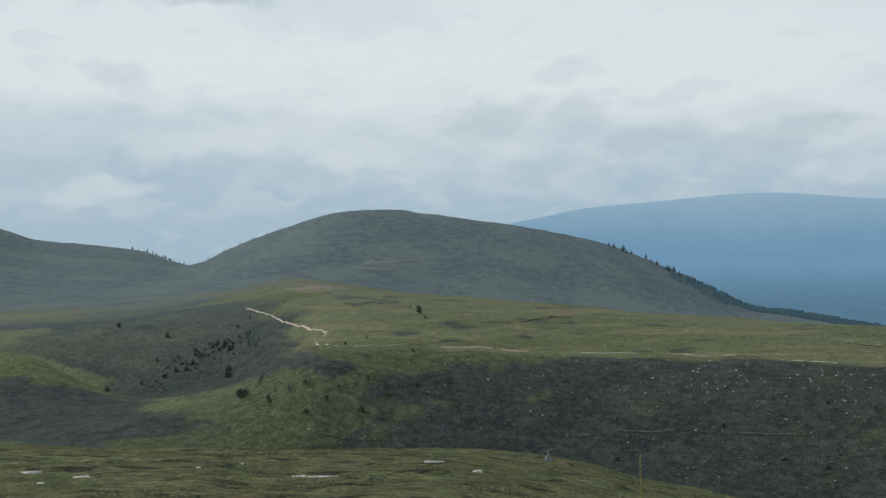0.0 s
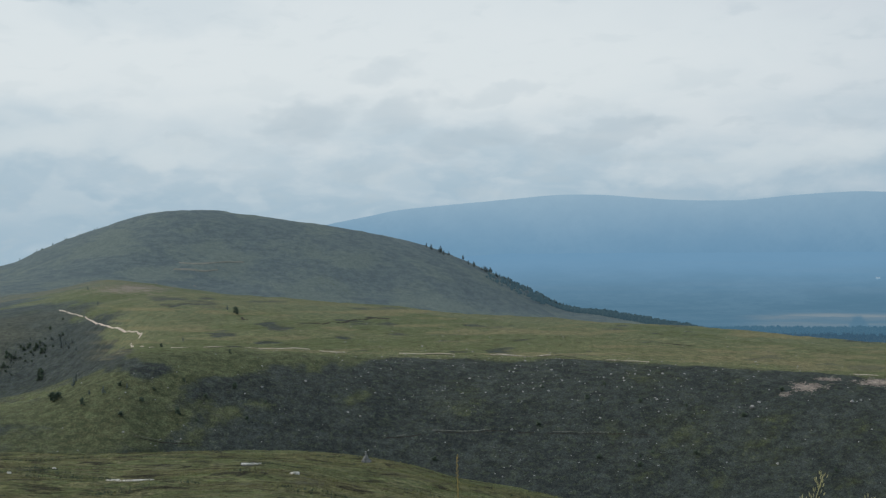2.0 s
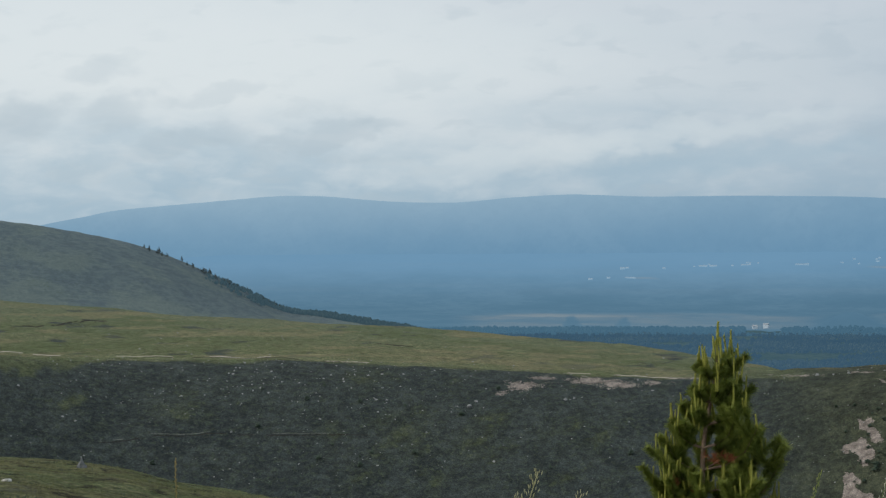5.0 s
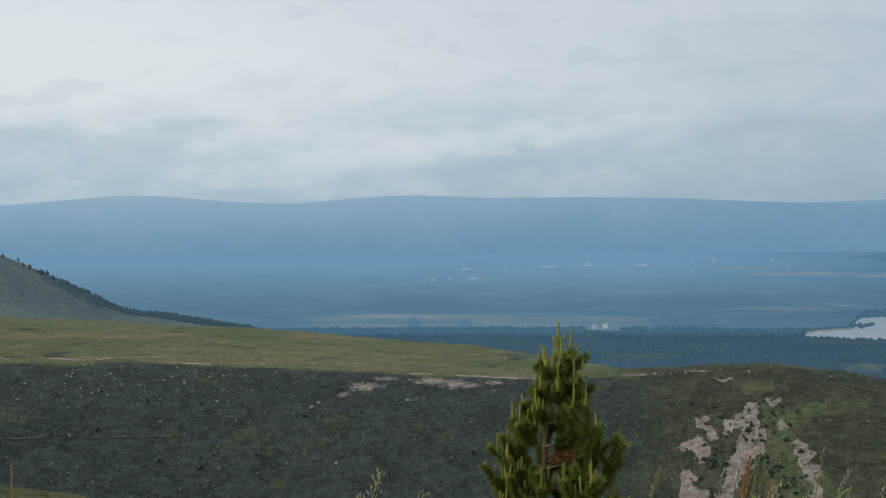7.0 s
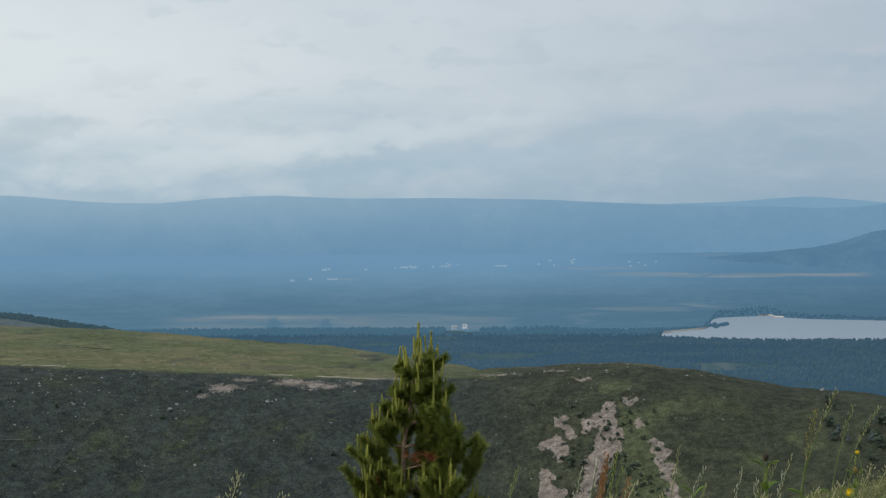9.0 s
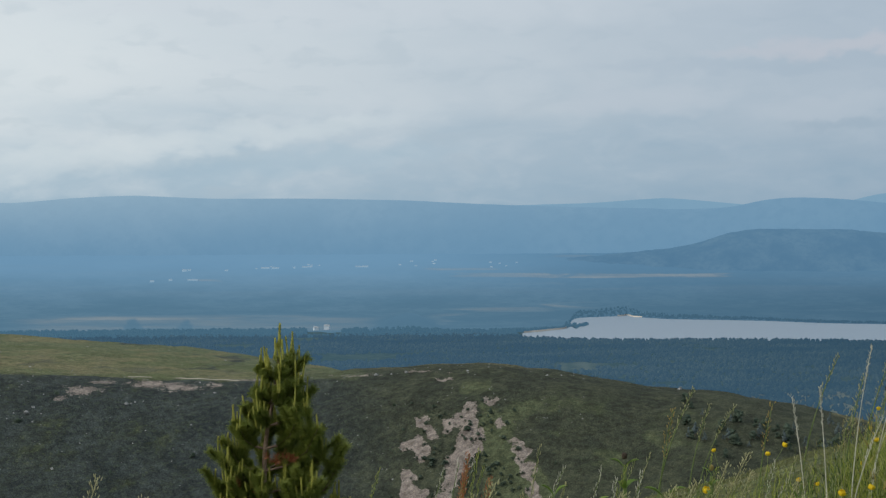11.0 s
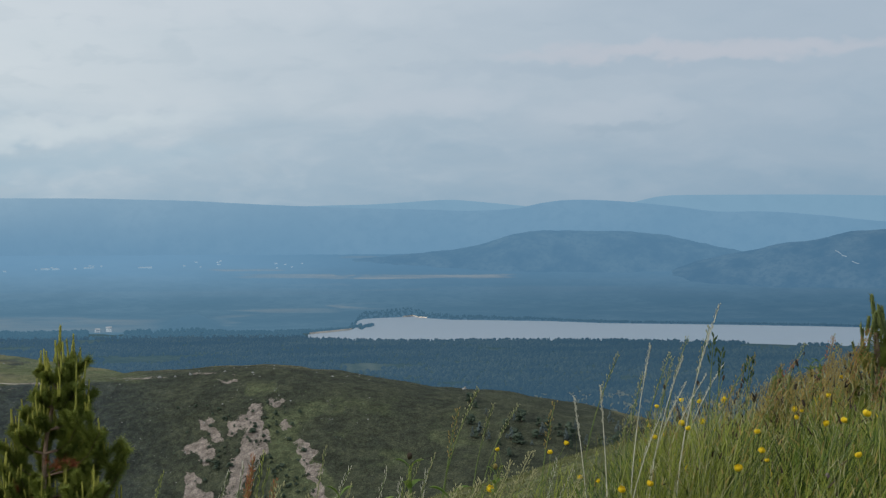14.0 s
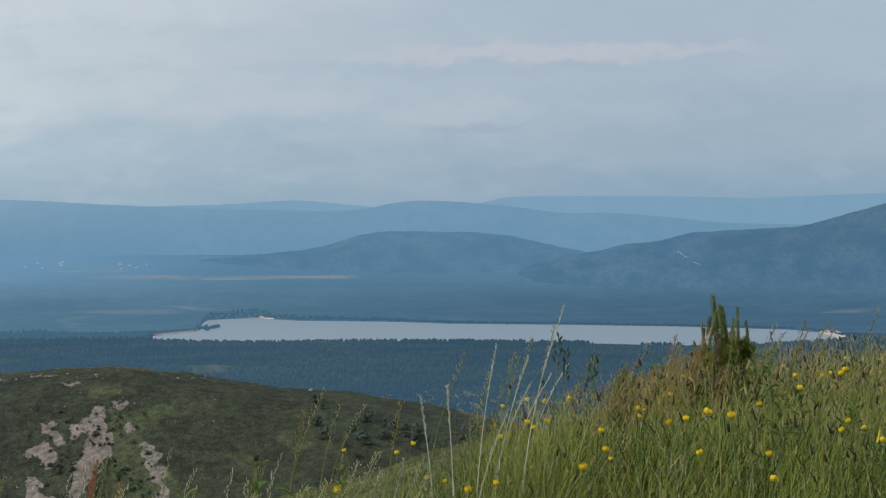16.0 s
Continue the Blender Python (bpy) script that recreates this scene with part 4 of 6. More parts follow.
for az, el, size in ((16.0, -4.68, 1.3), (19.13, -4.45, 0.9), (16.2, -4.5, 0.6), (30.2, -3.5, 0.6), (28.2, -3.55, 0.8), (27.2, -3.62, 0.9), (27.7, -3.6, 0.5), (29.3, -3.45, 0.5), (37.1, -4.1, 1.2), (32.8, -3.65, 0.5), (24.6, -4.2, 0.6)):
    spread.append((az, ground_hit(az, el, 240, 362) or 335.0, size))
for _ in range(60):
    spread.append((rng.uniform(2, 27), rng.uniform(365, 560), rng.choice((0.25, 0.35, 0.45, 0.6))))
for k, (az, r, size) in enumerate(spread):
    base = BOULDERS[k % 6]
    ob = base if k < 6 else base.copy()
    if k >= 6:
        scene.collection.objects.link(ob)
    ob.matrix_world = Matrix.Translation(spot(az, r, -0.08 * size)) @ pose(0, 0, 0, rng.uniform(-12, 12), rng.uniform(-12, 12), rng.uniform(0, 360)) @ Matrix.Diagonal((size, size, size * rng.uniform(0.7, 1.1), 1))
    tagged(ob, "pale weathered granite boulder lying in grass and heather", "boulder", "boulders on the ridge")


def scattered_stones(count, seed):
    """Small pale stones in the heather and grass, uncounted, in one mesh."""
    gen = np.random.default_rng(seed)
    corners = np.array([(1, 0, 0.1), (0.3, 0.9, 0.2), (-0.8, 0.6, 0.1), (-0.9, -0.5, 0.15), (0.2, -1, 0.1), (0.25, 0.1, 0.85), (-0.4, 0, 0.7)])
    tri = np.array([(0, 1, 5), (1, 6, 5), (1, 2, 6), (2, 3, 6), (3, 4, 6), (4, 5, 6), (4, 0, 5)])
    az = np.where(gen.random(count) < 0.6, gen.normal(9, 5, count), gen.uniform(-6, 34, count))
    r = np.where(gen.random(count) < 0.8, gen.uniform(255, 362, count), gen.uniform(362, 620, count))
    r = np.where(az > 24, gen.uniform(300, 345, count), r)
    x, y, z = r * np.sin(np.radians(az)), r * np.cos(np.radians(az)), land_height(az, r)
    size = gen.choice((0.07, 0.09, 0.11, 0.15, 0.2), count)
    a = gen.uniform(0, 6.28, count)
    v = corners[None] * gen.uniform(0.7, 1.3, (count, 7, 3)) * size[:, None, None]
    px, py = v[..., 0] * np.cos(a)[:, None] - v[..., 1] * np.sin(a)[:, None], v[..., 0] * np.sin(a)[:, None] + v[..., 1] * np.cos(a)[:, None]
    verts = np.stack([px + x[:, None], py + y[:, None], v[..., 2] + z[:, None] - 0.02], -1).reshape(-1, 3)
    faces = (tri[None] + (np.arange(count) * 7)[:, None, None]).reshape(-1, 3)
    tagged(lists_object("scattered_stones", verts.tolist(), faces.tolist(), ROCK), "small pale stones strewn through heather and grass", "stones", kind="stuff")


scattered_stones(1500, 12)


def pointed_rock(az, r):
    bm = bmesh.new()
    rr = random.Random(3)
    rings = []
    for z, w in ((-0.15, 0.34), (0.12, 0.27), (0.3, 0.15), (0.45, 0.07), (0.66, 0.02)):
        rings.append([bm.verts.new((w * rr.uniform(0.8, 1.25) * math.cos(k * 1.0472), 0.7 * w * rr.uniform(0.8, 1.25) * math.sin(k * 1.0472), z)) for k in range(6)])
    for a, b in zip(rings, rings[1:]):
        for k in range(6):
            bm.faces.new((a[k], a[(k + 1) % 6], b[(k + 1) % 6], b[k]))
    bm.faces.new(rings[-1])
    ob = part("pointed_rock", bm, GREY_ROCK)
    ob.matrix_world = Matrix.Translation(spot(az, r)) @ Matrix.Diagonal((0.8, 0.8, 0.75, 1))
    tagged(ob, "grey pointed rock standing on the edge of the slope", "rock")


pointed_rock(3.42, 83.5)


def rock_slab(az, r, length, depth, height, turned, seed):
    bm = bmesh.new()
    rr = random.Random(seed)
    count = 11
    low, top = [], []
    for i in range(count):
        a = 6.28319 * i / count
        k = rr.uniform(0.72, 1.12)
        x, y = length * 0.5 * k * math.cos(a), depth * 0.5 * k * math.sin(a)
        low.append(bm.verts.new((x * 1.05, y * 1.05, -0.25)))
        top.append(bm.verts.new((x, y, height * (0.55 + 0.35 * rr.random()) - 0.10 * y)))
    bm.faces.new(top)
    for i in range(count):
        bm.faces.new((low[i], low[(i + 1) % count], top[(i + 1) % count], top[i]))
    bmesh.ops.bevel(bm, geom=[e for e in bm.edges if all(v in top for v in e.verts)], offset=0.03, segments=1, affect="EDGES")
    ob = part("rock_slab", bm, SLAB)
    ob.matrix_world = Matrix.Translation(spot(az, r)) @ pose(0, 0, 0, 0, 0, turned)
    tagged(ob, "bleached flat rock slab sunk in mossy grass", "rock", "rock slabs on the near slope")


for k, slab in enumerate(((-13.29, 64, 0.72, 0.7, 0.05, 15), (-11.7, 61.5, 0.6, 0.7, 0.05, 40), (-4.1, 61.0, 1.3, 0.8, 0.06, 8), (-4.75, 61.6, 0.5, 0.6, 0.12, 30), (-0.29, 72, 0.55, 1.7, 0.07, -28), (1.09, 64, 0.36, 0.4, 0.13, 10), (-13.0, 59.5, 0.24, 0.3, 0.08, 0), (-8.0, 66, 0.2, 0.2, 0.07, 0), (-6.6, 70, 0.24, 0.2, 0.06, 0))):
    rock_slab(*slab, k)

# ------------------------------------------------------------------ pines and bushes on the hillsides
def hill_pine(seed, bushy):
    """A small moor pine of about one metre unit height: trunk and a crown of clumps."""
    rr = random.Random(seed)
    root = new("bush" if bushy else "pine_tree")
    bm = bmesh.new()
    bmesh_tube(bm, [(0, 0, -0.1), (rr.uniform(-0.02, 0.02), 0, 0.4), (rr.uniform(-0.04, 0.04), 0.02, 0.92)], (0.035, 0.026, 0.008), 5)
    part("trunk", bm, FAR_BARK, root)
    bm = bmesh.new()
    for k in range(22 if bushy else 20):
        if bushy:
            a, d, z = rr.uniform(0, 6.28), rr.uniform(0.05, 0.42), rr.uniform(0.12, 0.85)
            d *= math.sqrt(max(0.1, 1 - z * z))
            s = rr.uniform(0.11, 0.2)
        else:
            z = 0.22 + 0.74 * k / 20
            a, d = rr.uniform(0, 6.28), (1.02 - z) * rr.uniform(0.12, 0.42)
            s = rr.uniform(0.07, 0.14) * (1.25 - 0.7 * z)
        bmesh_ball(bm, (d * math.cos(a), d * math.sin(a), z), (s, s, s * rr.uniform(0.6, 1.1)), 1, 0.35, rr.randint(0, 9999))
    part("crown", bm, JUNIPER if bushy else FAR_NEEDLES, root)
    return root


PINES = [hill_pine(100 + k, False) for k in range(5)]
BUSHES = [hill_pine(200 + k, True) for k in range(4)]
used_first = set()


def plant(kinds, az, r, height, wide, label, group):
    k = rng.randrange(len(kinds))
    base = kinds[k]
    m = Matrix.Translation(spot(az, r, -0.02 * height)) @ pose(0, 0, 0, rng.uniform(-4, 4), rng.uniform(-4, 4), rng.uniform(0, 360))
    if base.name in used_first:
        ob = copy_thing(base, m)
    else:
        used_first.add(base.name)
        ob = base
        ob.matrix_basis = m
    ob.scale = (height * wide, height * wide, height)
    tagged(ob, label, "bush" if kinds is BUSHES else "tree", group)


crest_r = LINES[12][0]
for k in range(66):
    az = 4.0 + 6.2 * math.sqrt(rng.random())
    plant(PINES, az, float(crest_r(az)) + rng.uniform(-22, 3), rng.uniform(1.4, 4.2), rng.uniform(0.7, 1.0), "small dark pine tree standing on the hill crest", "pines on the hill")
for k in range(16):
    az = rng.uniform(-7.7, -5.0)
    plant(PINES, az, float(crest_r(az)) - rng.uniform(0, 10), rng.uniform(1.0, 2.2), 0.8, "small dark pine tree standing on the hill crest", "pines on the hill")
for k in range(26):
    az = rng.uniform(-10.6, -8.3)
    plant(PINES, az, float(crest_r(az)) - rng.uniform(0, 12), rng.uniform(1.2, 3.2), 0.9, "small dark pine tree on the far moor hill", "pines on the hill")


def plant_seen(kinds, az, el, height, wide, label, group, r0=150.0, r1=1000.0):
    r = ground_hit(az, el, r0, r1)
    if r:
        plant(kinds, az, r, height, wide, label, group)


for az, el, h, w in ((-7.02, -3.65, 2.7, 1.0), (-6.36, -2.65, 3.0, 0.5), (-6.14, -2.7, 2.8, 0.55), (-5.9, -2.75, 2.0, 0.6), (-6.64, -4.35, 1.9, 1.0), (-6.45, -4.3, 1.5, 1.0), (-6.0, -3.9, 1.8, 0.7), (-5.5, -4.2, 1.2, 0.7), (-10.53, -2.0, 2.2, 0.9), (-0.79, -1.6, 2.6, 0.9), (-0.84, -4.1, 1.4, 0.8), (-2.69, -4.9, 1.5, 1.0), (-3.2, -2.65, 1.0, 0.8), (-2.5, -2.5, 1.3, 0.7), (-1.0, -2.9, 1.0, 0.8), (-5.2, -1.3, 2.0, 0.7), (-12.6, -2.1, 1.8, 0.6), (-4.3, -4.0, 1.2, 0.7)):
    plant_seen(PINES if w < 0.8 else BUSHES, az, el, h, w, "dark juniper or pine bush on the grassy spur", "bushes on the spur", 250)
for az, el, h, w in ((-10.49, -1.97, 1.8, 0.7), (-7.02, -3.49, 2.6, 1.0), (-5.91, -3.75, 1.9, 0.6), (-6.4, -2.44, 2.6, 0.5), (-6.22, -2.57, 2.4, 0.55), (-6.03, -2.51, 2.2, 0.6), (-7.14, -2.62, 2.2, 0.8), (-6.96, -2.81, 2.2, 0.9), (-8.06, -2.86, 2.0, 0.8), (-8.97, -2.35, 2.2, 0.9), (-5.53, -0.78, 1.8, 0.6), (-5.05, -4.19, 1.7, 0.7), (-5.73, -4.49, 1.6, 0.8), (-1.08, -1.49, 2.0, 0.6)):
    plant_seen(PINES if w < 0.8 else BUSHES, az, el, h, w, "dark juniper or pine bush on the grassy spur", "bushes on the spur", 250)
for k in range(110):
    az = rng.gauss(-7.9, 1.0)
    plant_seen(BUSHES if k % 3 else PINES, az, -3.0 + 0.45 * (az + 7.9) + rng.gauss(0, 0.22), rng.uniform(0.5, 1.5), rng.uniform(0.8, 1.4), "dark juniper bush on the shaded gully bank", "bushes in the gully", 400)
for k in range(46):
    plant_seen(BUSHES, rng.uniform(-5, 27), rng.uniform(-7.0, -3.7), rng.uniform(0.4, 1.0), rng.uniform(0.8, 1.5), "low grey-green juniper bush in the heather", "bushes in the heather", 240, 360)
for k in range(90):
    plant_seen(BUSHES, rng.uniform(27.6, 33.2), rng.uniform(-8.0, -4.5), rng.uniform(0.25, 0.7), rng.uniform(0.9, 1.6), "low dark shrub at the edge of the scree", "shrubs by the scree", 220, 345)
for k in range(76):
    az = rng.uniform(37.2, 45)
    plant_seen(BUSHES if k % 2 else PINES, az, -5.3 - 0.10 * (az - 37) + rng.gauss(0, 0.4), rng.uniform(0.7, 2.6), rng.uniform(0.7, 1.1), "small birch or pine on the flank of the knoll", "trees on the knoll flank", 200, 345)

for k in range(60):
    plant_seen(BUSHES, rng.uniform(28.6, 32.0), rng.uniform(-7.4, -4.7), rng.uniform(0.4, 0.9), rng.uniform(1.0, 1.8), "dark green shrub growing in the scree", "shrubs by the scree", 220, 345)

# ------------------------------------------------------------------ woods as one mass each
def wood(name, label, mat, spots, sides=6, seed=5):
    """Many trees in one mesh: uneven crowns, pointed or rounded."""
    gen = np.random.default_rng(seed)
    n = len(spots)
    x, y, z, h = spots.T
    pointed = gen.random(n) < 0.35
    wide = h * np.where(pointed, gen.uniform(0.26, 0.40, n), gen.uniform(0.42, 0.75, n))
    levels = np.array([0.0, 0.25, 0.6, 0.85])
    spread_p, spread_r = np.array([0.6, 1.0, 0.55, 0.22]), np.array([0.5, 1.0, 0.95, 0.5])
    ang = np.arange(sides) * 2 * np.pi / sides
    verts = np.zeros((n, 4 * sides + 1, 3))
    for k in range(4):
        rad = wide * np.where(pointed, spread_p[k], spread_r[k])
        jit = gen.uniform(0.6, 1.3, (n, sides))
        verts[:, k * sides:(k + 1) * sides, 0] = x[:, None] + rad[:, None] * jit * np.cos(ang + k)
        verts[:, k * sides:(k + 1) * sides, 1] = y[:, None] + rad[:, None] * jit * np.sin(ang + k)
        verts[:, k * sides:(k + 1) * sides, 2] = (z + h * levels[k])[:, None] + gen.uniform(-0.07, 0.07, (n, sides)) * h[:, None] - (0.4 if k == 0 else 0)
    verts[:, -1] = np.stack([x + gen.normal(0, 0.03, n) * h, y, z + h], -1)
    f = []
    for k in range(3):
        for i in range(sides):
            a, b, c, d = k * sides + i, k * sides + (i + 1) % sides, (k + 1) * sides + (i + 1) % sides, (k + 1) * sides + i
            f += [(a, b, c), (a, c, d)]
    f += [(3 * sides + i, 3 * sides + (i + 1) % sides, 4 * sides) for i in range(sides)]
    f = np.array(f)
    faces = (f[None] + (np.arange(n) * (4 * sides + 1))[:, None, None]).reshape(-1, 3)
    me = bpy.data.meshes.new(name)
    me.vertices.add(verts.shape[0] * verts.shape[1])
    me.vertices.foreach_set("co", verts.ravel().astype(np.float32))
    me.loops.add(faces.size)
    me.loops.foreach_set("vertex_index", faces.ravel().astype(np.int32))
    me.polygons.add(len(faces))
    me.polygons.foreach_set("loop_start", np.arange(0, faces.size, 3, dtype=np.int32))
    me.materials.append(mat)
    me.update()
    me.validate()
    return tagged(new(name, me), label, "forest", kind="stuff")


def tree_spots(count, az0, az1, r0, r1, h0, h1, seed, gap=-0.2, size=160):
    gen = np.random.default_rng(seed)
    az, r = gen.uniform(az0, az1, count), np.sqrt(gen.uniform(r0 * r0, r1 * r1, count))
    x, y = r * np.sin(np.radians(az)), r * np.cos(np.radians(az))
    near_r, far_r = shore_range(az)
    dry_land = ~((az > 31.8) & (az < 54.6) & (r > near_r - 14) & (r < far_r + 10))
    yard = (az > 24.9) & (az < 26.1) & (r > 2740) & (r < 3200)
    knob = (az > 26.9) & (az < 30.9) & (r > 2940) & (r < 3240)
    glade = (az > 33.2) & (az < 34.4) & (r > 1835) & (r < 2000) & (fbm(x, y, 60, 3, 5) > -0.08)
    keep = dry_land & ~yard & ~knob & ~glade & (fbm(x, y, size, 3, seed) > gap)
    z = land_height(az, r)
    h = gen.uniform(h0, h1, count) * (1 + 0.5 * fbm(x, y, 300, 2, seed + 3))
    return np.stack([x, y, z, h], -1)[keep]


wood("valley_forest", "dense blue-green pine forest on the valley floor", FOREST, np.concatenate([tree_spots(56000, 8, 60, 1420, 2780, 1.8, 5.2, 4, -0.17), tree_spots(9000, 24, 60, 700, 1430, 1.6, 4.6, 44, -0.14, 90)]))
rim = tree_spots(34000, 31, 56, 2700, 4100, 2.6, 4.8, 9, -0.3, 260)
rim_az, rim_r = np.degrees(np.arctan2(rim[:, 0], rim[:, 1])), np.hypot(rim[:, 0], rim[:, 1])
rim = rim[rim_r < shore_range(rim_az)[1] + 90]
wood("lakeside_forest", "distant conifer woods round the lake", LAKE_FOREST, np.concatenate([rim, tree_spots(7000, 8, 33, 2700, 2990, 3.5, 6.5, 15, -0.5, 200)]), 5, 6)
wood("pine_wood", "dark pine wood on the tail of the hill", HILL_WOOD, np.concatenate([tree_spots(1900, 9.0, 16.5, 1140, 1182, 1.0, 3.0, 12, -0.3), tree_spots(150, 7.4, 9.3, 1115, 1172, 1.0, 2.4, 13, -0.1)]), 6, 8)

# ------------------------------------------------------------------ houses in the valley
def house(az, r, length, depth, height, turned, label, size=0.55):
    root = new("house")
    bm = bmesh.new()
    bmesh.ops.create_cube(bm, size=1.0, matrix=Matrix.Translation((0, 0, height / 2 - 1)) @ Matrix.Diagonal((length, depth, height + 2, 1)))
    part("wall", bm, WHITEWASH if size > 0.9 else HAZY_WALL, root)
    bm = bmesh.new()
    e, d, top = length / 2 + 0.3, depth / 2 + 0.4, height + depth * 0.32
    v = [bm.verts.new(p) for p in ((-e, -d, height - 0.1), (e, -d, height - 0.1), (e, d, height - 0.1), (-e, d, height - 0.1), (-e, 0, top), (e, 0, top))]
    for f in ((0, 1, 5, 4), (2, 3, 4, 5), (1, 2, 5), (3, 0, 4), (3, 2, 1, 0)):
        bm.faces.new([v[i] for i in f])
    part("roof", bm, SLATE if size > 0.9 else HAZY_ROOF, root)
    root.matrix_basis = Matrix.Translation(spot(az, r)) @ pose(0, 0, 0, 0, 0, turned - az) @ Matrix.Diagonal((size, size, size * 0.9, 1))
    tagged(root, label, "house", "houses in the valley")


for az, r, l, d, h, tr in ((19.95, 4230, 16, 9, 4, 5), (20.54, 4248, 14, 8, 4, 0), (21.25, 4246, 40, 8, 3, 0), (21.0, 4360, 18, 10, 6, 10), (21.15, 4364, 12, 8, 4, 0), (22.34, 4360, 12, 8, 4, 5), (23.6, 4382, 34, 8, 3.5, 0), (23.9, 4380, 22, 8, 5, 4), (24.97, 4394, 40, 7, 2.5, 0), (26.7, 4398, 42, 8, 3.5, 0), (26.9, 4394, 16, 8, 4, 0)):
    house(az, r, l, d, h, tr, "long low pale building in the distant village", 0.62)
for k in range(20):
    az = rng.uniform(23, 32.0) if k % 3 else rng.uniform(28, 29.2)
    house(az, rng.uniform(4380, 4450) if k % 3 else rng.uniform(4400, 4470), rng.uniform(8, 16), 7, rng.uniform(2.5, 4.5), rng.uniform(-30, 30), "small pale house in the distant village", 0.5)
for az, l, h, tr in ((25.24, 8, 5, 8), (25.6, 9, 7, -12)):
    house(az, 3060, l, 8, h, tr, "white house with a grey roof at the forest edge", 1.0)
for az in (48.05, 48.22):
    house(az, ground_hit(az, -0.42, 3700, 4560) or 4290.0, 14, 8, 4, 10, "small pale house at the edge of the woods", 0.5)


def hill_road(points, width):
    """A pale road laid on the wooded slope, climbing through bearings and height angles."""
    me = wooded_slope.data
    tree = BVHTree.FromPolygons([v.co.copy() for v in me.vertices], [tuple(p.vertices) for p in me.polygons])
    line = np.array(points)
    t = np.linspace(0, len(points) - 1, 30)
    az, el = np.interp(t, range(len(points)), line[:, 0]), np.interp(t, range(len(points)), line[:, 1])
    verts = []
    for k in (-1, 1):
        for a, e, n in zip(az, el, fbm(t * 10, t * 0, 9, 3, 3)):
            a, e = radians(a + 0.03 * n), radians(e + k * width * (0.6 + 1.5 * n))
            way = Vector((math.sin(a) * math.cos(e), math.cos(a) * math.cos(e), math.sin(e)))
            hit = tree.ray_cast(Vector((0, 0, EYE)), way)[0]
            verts.append(tuple(hit - way * 4.0))
    tagged(lists_object("hill_road", verts, [(i, i + 1, i + 31, i + 30) for i in range(29)], ROAD_FAR), "pale road climbing the distant wooded hillside", "road", kind="structure")


hill_road(((49.08, 0.38), (49.22, 0.31), (49.30, 0.22), (49.44, 0.18)), 0.016)
hill_road(((49.60, 0.04), (49.70, -0.01), (49.82, -0.05)), 0.014)

# sandy beach at the head of the lake and on the spit
def beach(az0, az1, width):
    az = np.linspace(az0, az1, 60)
    near_r, far_r = shore_range(az)
    r = far_r
    rows = []
    for k in (-0.5, 0.0, 0.6):
        rr_ = r + width * k * (0.4 + np.sin(np.linspace(0, np.pi, 60))) * (1 + 0.8 * fbm(az * 100, az * 0, 30, 3, 3))
        rows.append(np.stack([rr_ * np.sin(np.radians(az)), rr_ * np.cos(np.radians(az)), np.full(60, WATER_Z + 0.25 + 2.4 * (k + 0.5))], -1))
    faces = [(j * 60 + i, j * 60 + i + 1, (j + 1) * 60 + i + 1, (j + 1) * 60 + i) for j in range(2) for i in range(59)]
    tagged(lists_object("beach", np.concatenate(rows).tolist(), faces, BEACH, True), "pale sandy beach at the edge of the lake", "beach", kind="structure")


def spit():
    """A low wooded tongue of land that reaches into the lake."""
    t = np.linspace(0, 1, 24)
    az, el = 33.38 + 0.78 * t, -2.06 + 0.05 * t + 0.02 * np.sin(9 * t)
    half = 0.05 * np.sqrt(1 - t**2) * (1 + 0.6 * np.sin(17 * t)) + 0.006
    rows, trees = [], []
    gen = np.random.default_rng(3)
    for k, lift in ((-1.0, -0.5), (-0.4, 1.6), (0.4, 1.6), (1.0, -0.5)):
        r = (EYE - WATER_Z) / np.tan(np.radians(-(el + half * k)))
        rows.append(np.stack([r * np.sin(np.radians(az)), r * np.cos(np.radians(az)), np.full(24, WATER_Z + lift)], -1))
    grid = np.stack(rows)
    for _ in range(120):
        i, f, u = gen.integers(0, 3), gen.integers(0, 23), gen.random()
        p = grid[i, f] * (1 - u) + grid[i + 1, f + 1] * u
        trees.append((p[0], p[1], WATER_Z + 0.3, gen.uniform(2.0, 5.0)))
    tagged(grid_object("spit", grid[..., 0], grid[..., 1], grid[..., 2], (FOREST_FLOOR,)), "low wooded spit of land reaching into the lake", "shore", kind="structure")
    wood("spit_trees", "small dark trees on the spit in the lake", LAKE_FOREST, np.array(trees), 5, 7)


spit()
beach(53.6, 54.4, 120)
beach(32.05, 33.45, 5)
beach(35.1, 35.9, 2)

# ------------------------------------------------------------------ the verge: materials of the near plants
BARK = simple_material("young_pine_bark", (0.20, 0.13, 0.09), (0.34, 0.25, 0.18), 30.0, 0.9, reach=0.003)
NEEDLES = simple_material("pine_needles", (0.098, 0.138, 0.024), (0.265, 0.300, 0.062), 6.0, 0.6, 0.7, 0.1, 0.001, 0.25)
CANDLE = simple_material("new_pine_shoot", (0.27, 0.28, 0.040), (0.48, 0.46, 0.11), 25.0, 0.7, 0.3, 0.5, 0.004, 0.1)
DEAD = simple_material("rust_brown_dead_needles", (0.15, 0.050, 0.020), (0.30, 0.115, 0.05), 15.0, 0.9, 0.6, 0.1, 0.001, 0.2)
BLADE = simple_material("meadow_grass", (0.078, 0.122, 0.012), (0.35, 0.385, 0.072), 1.4, 0.6, 0.9, 0.1, 0.001, 0.2)
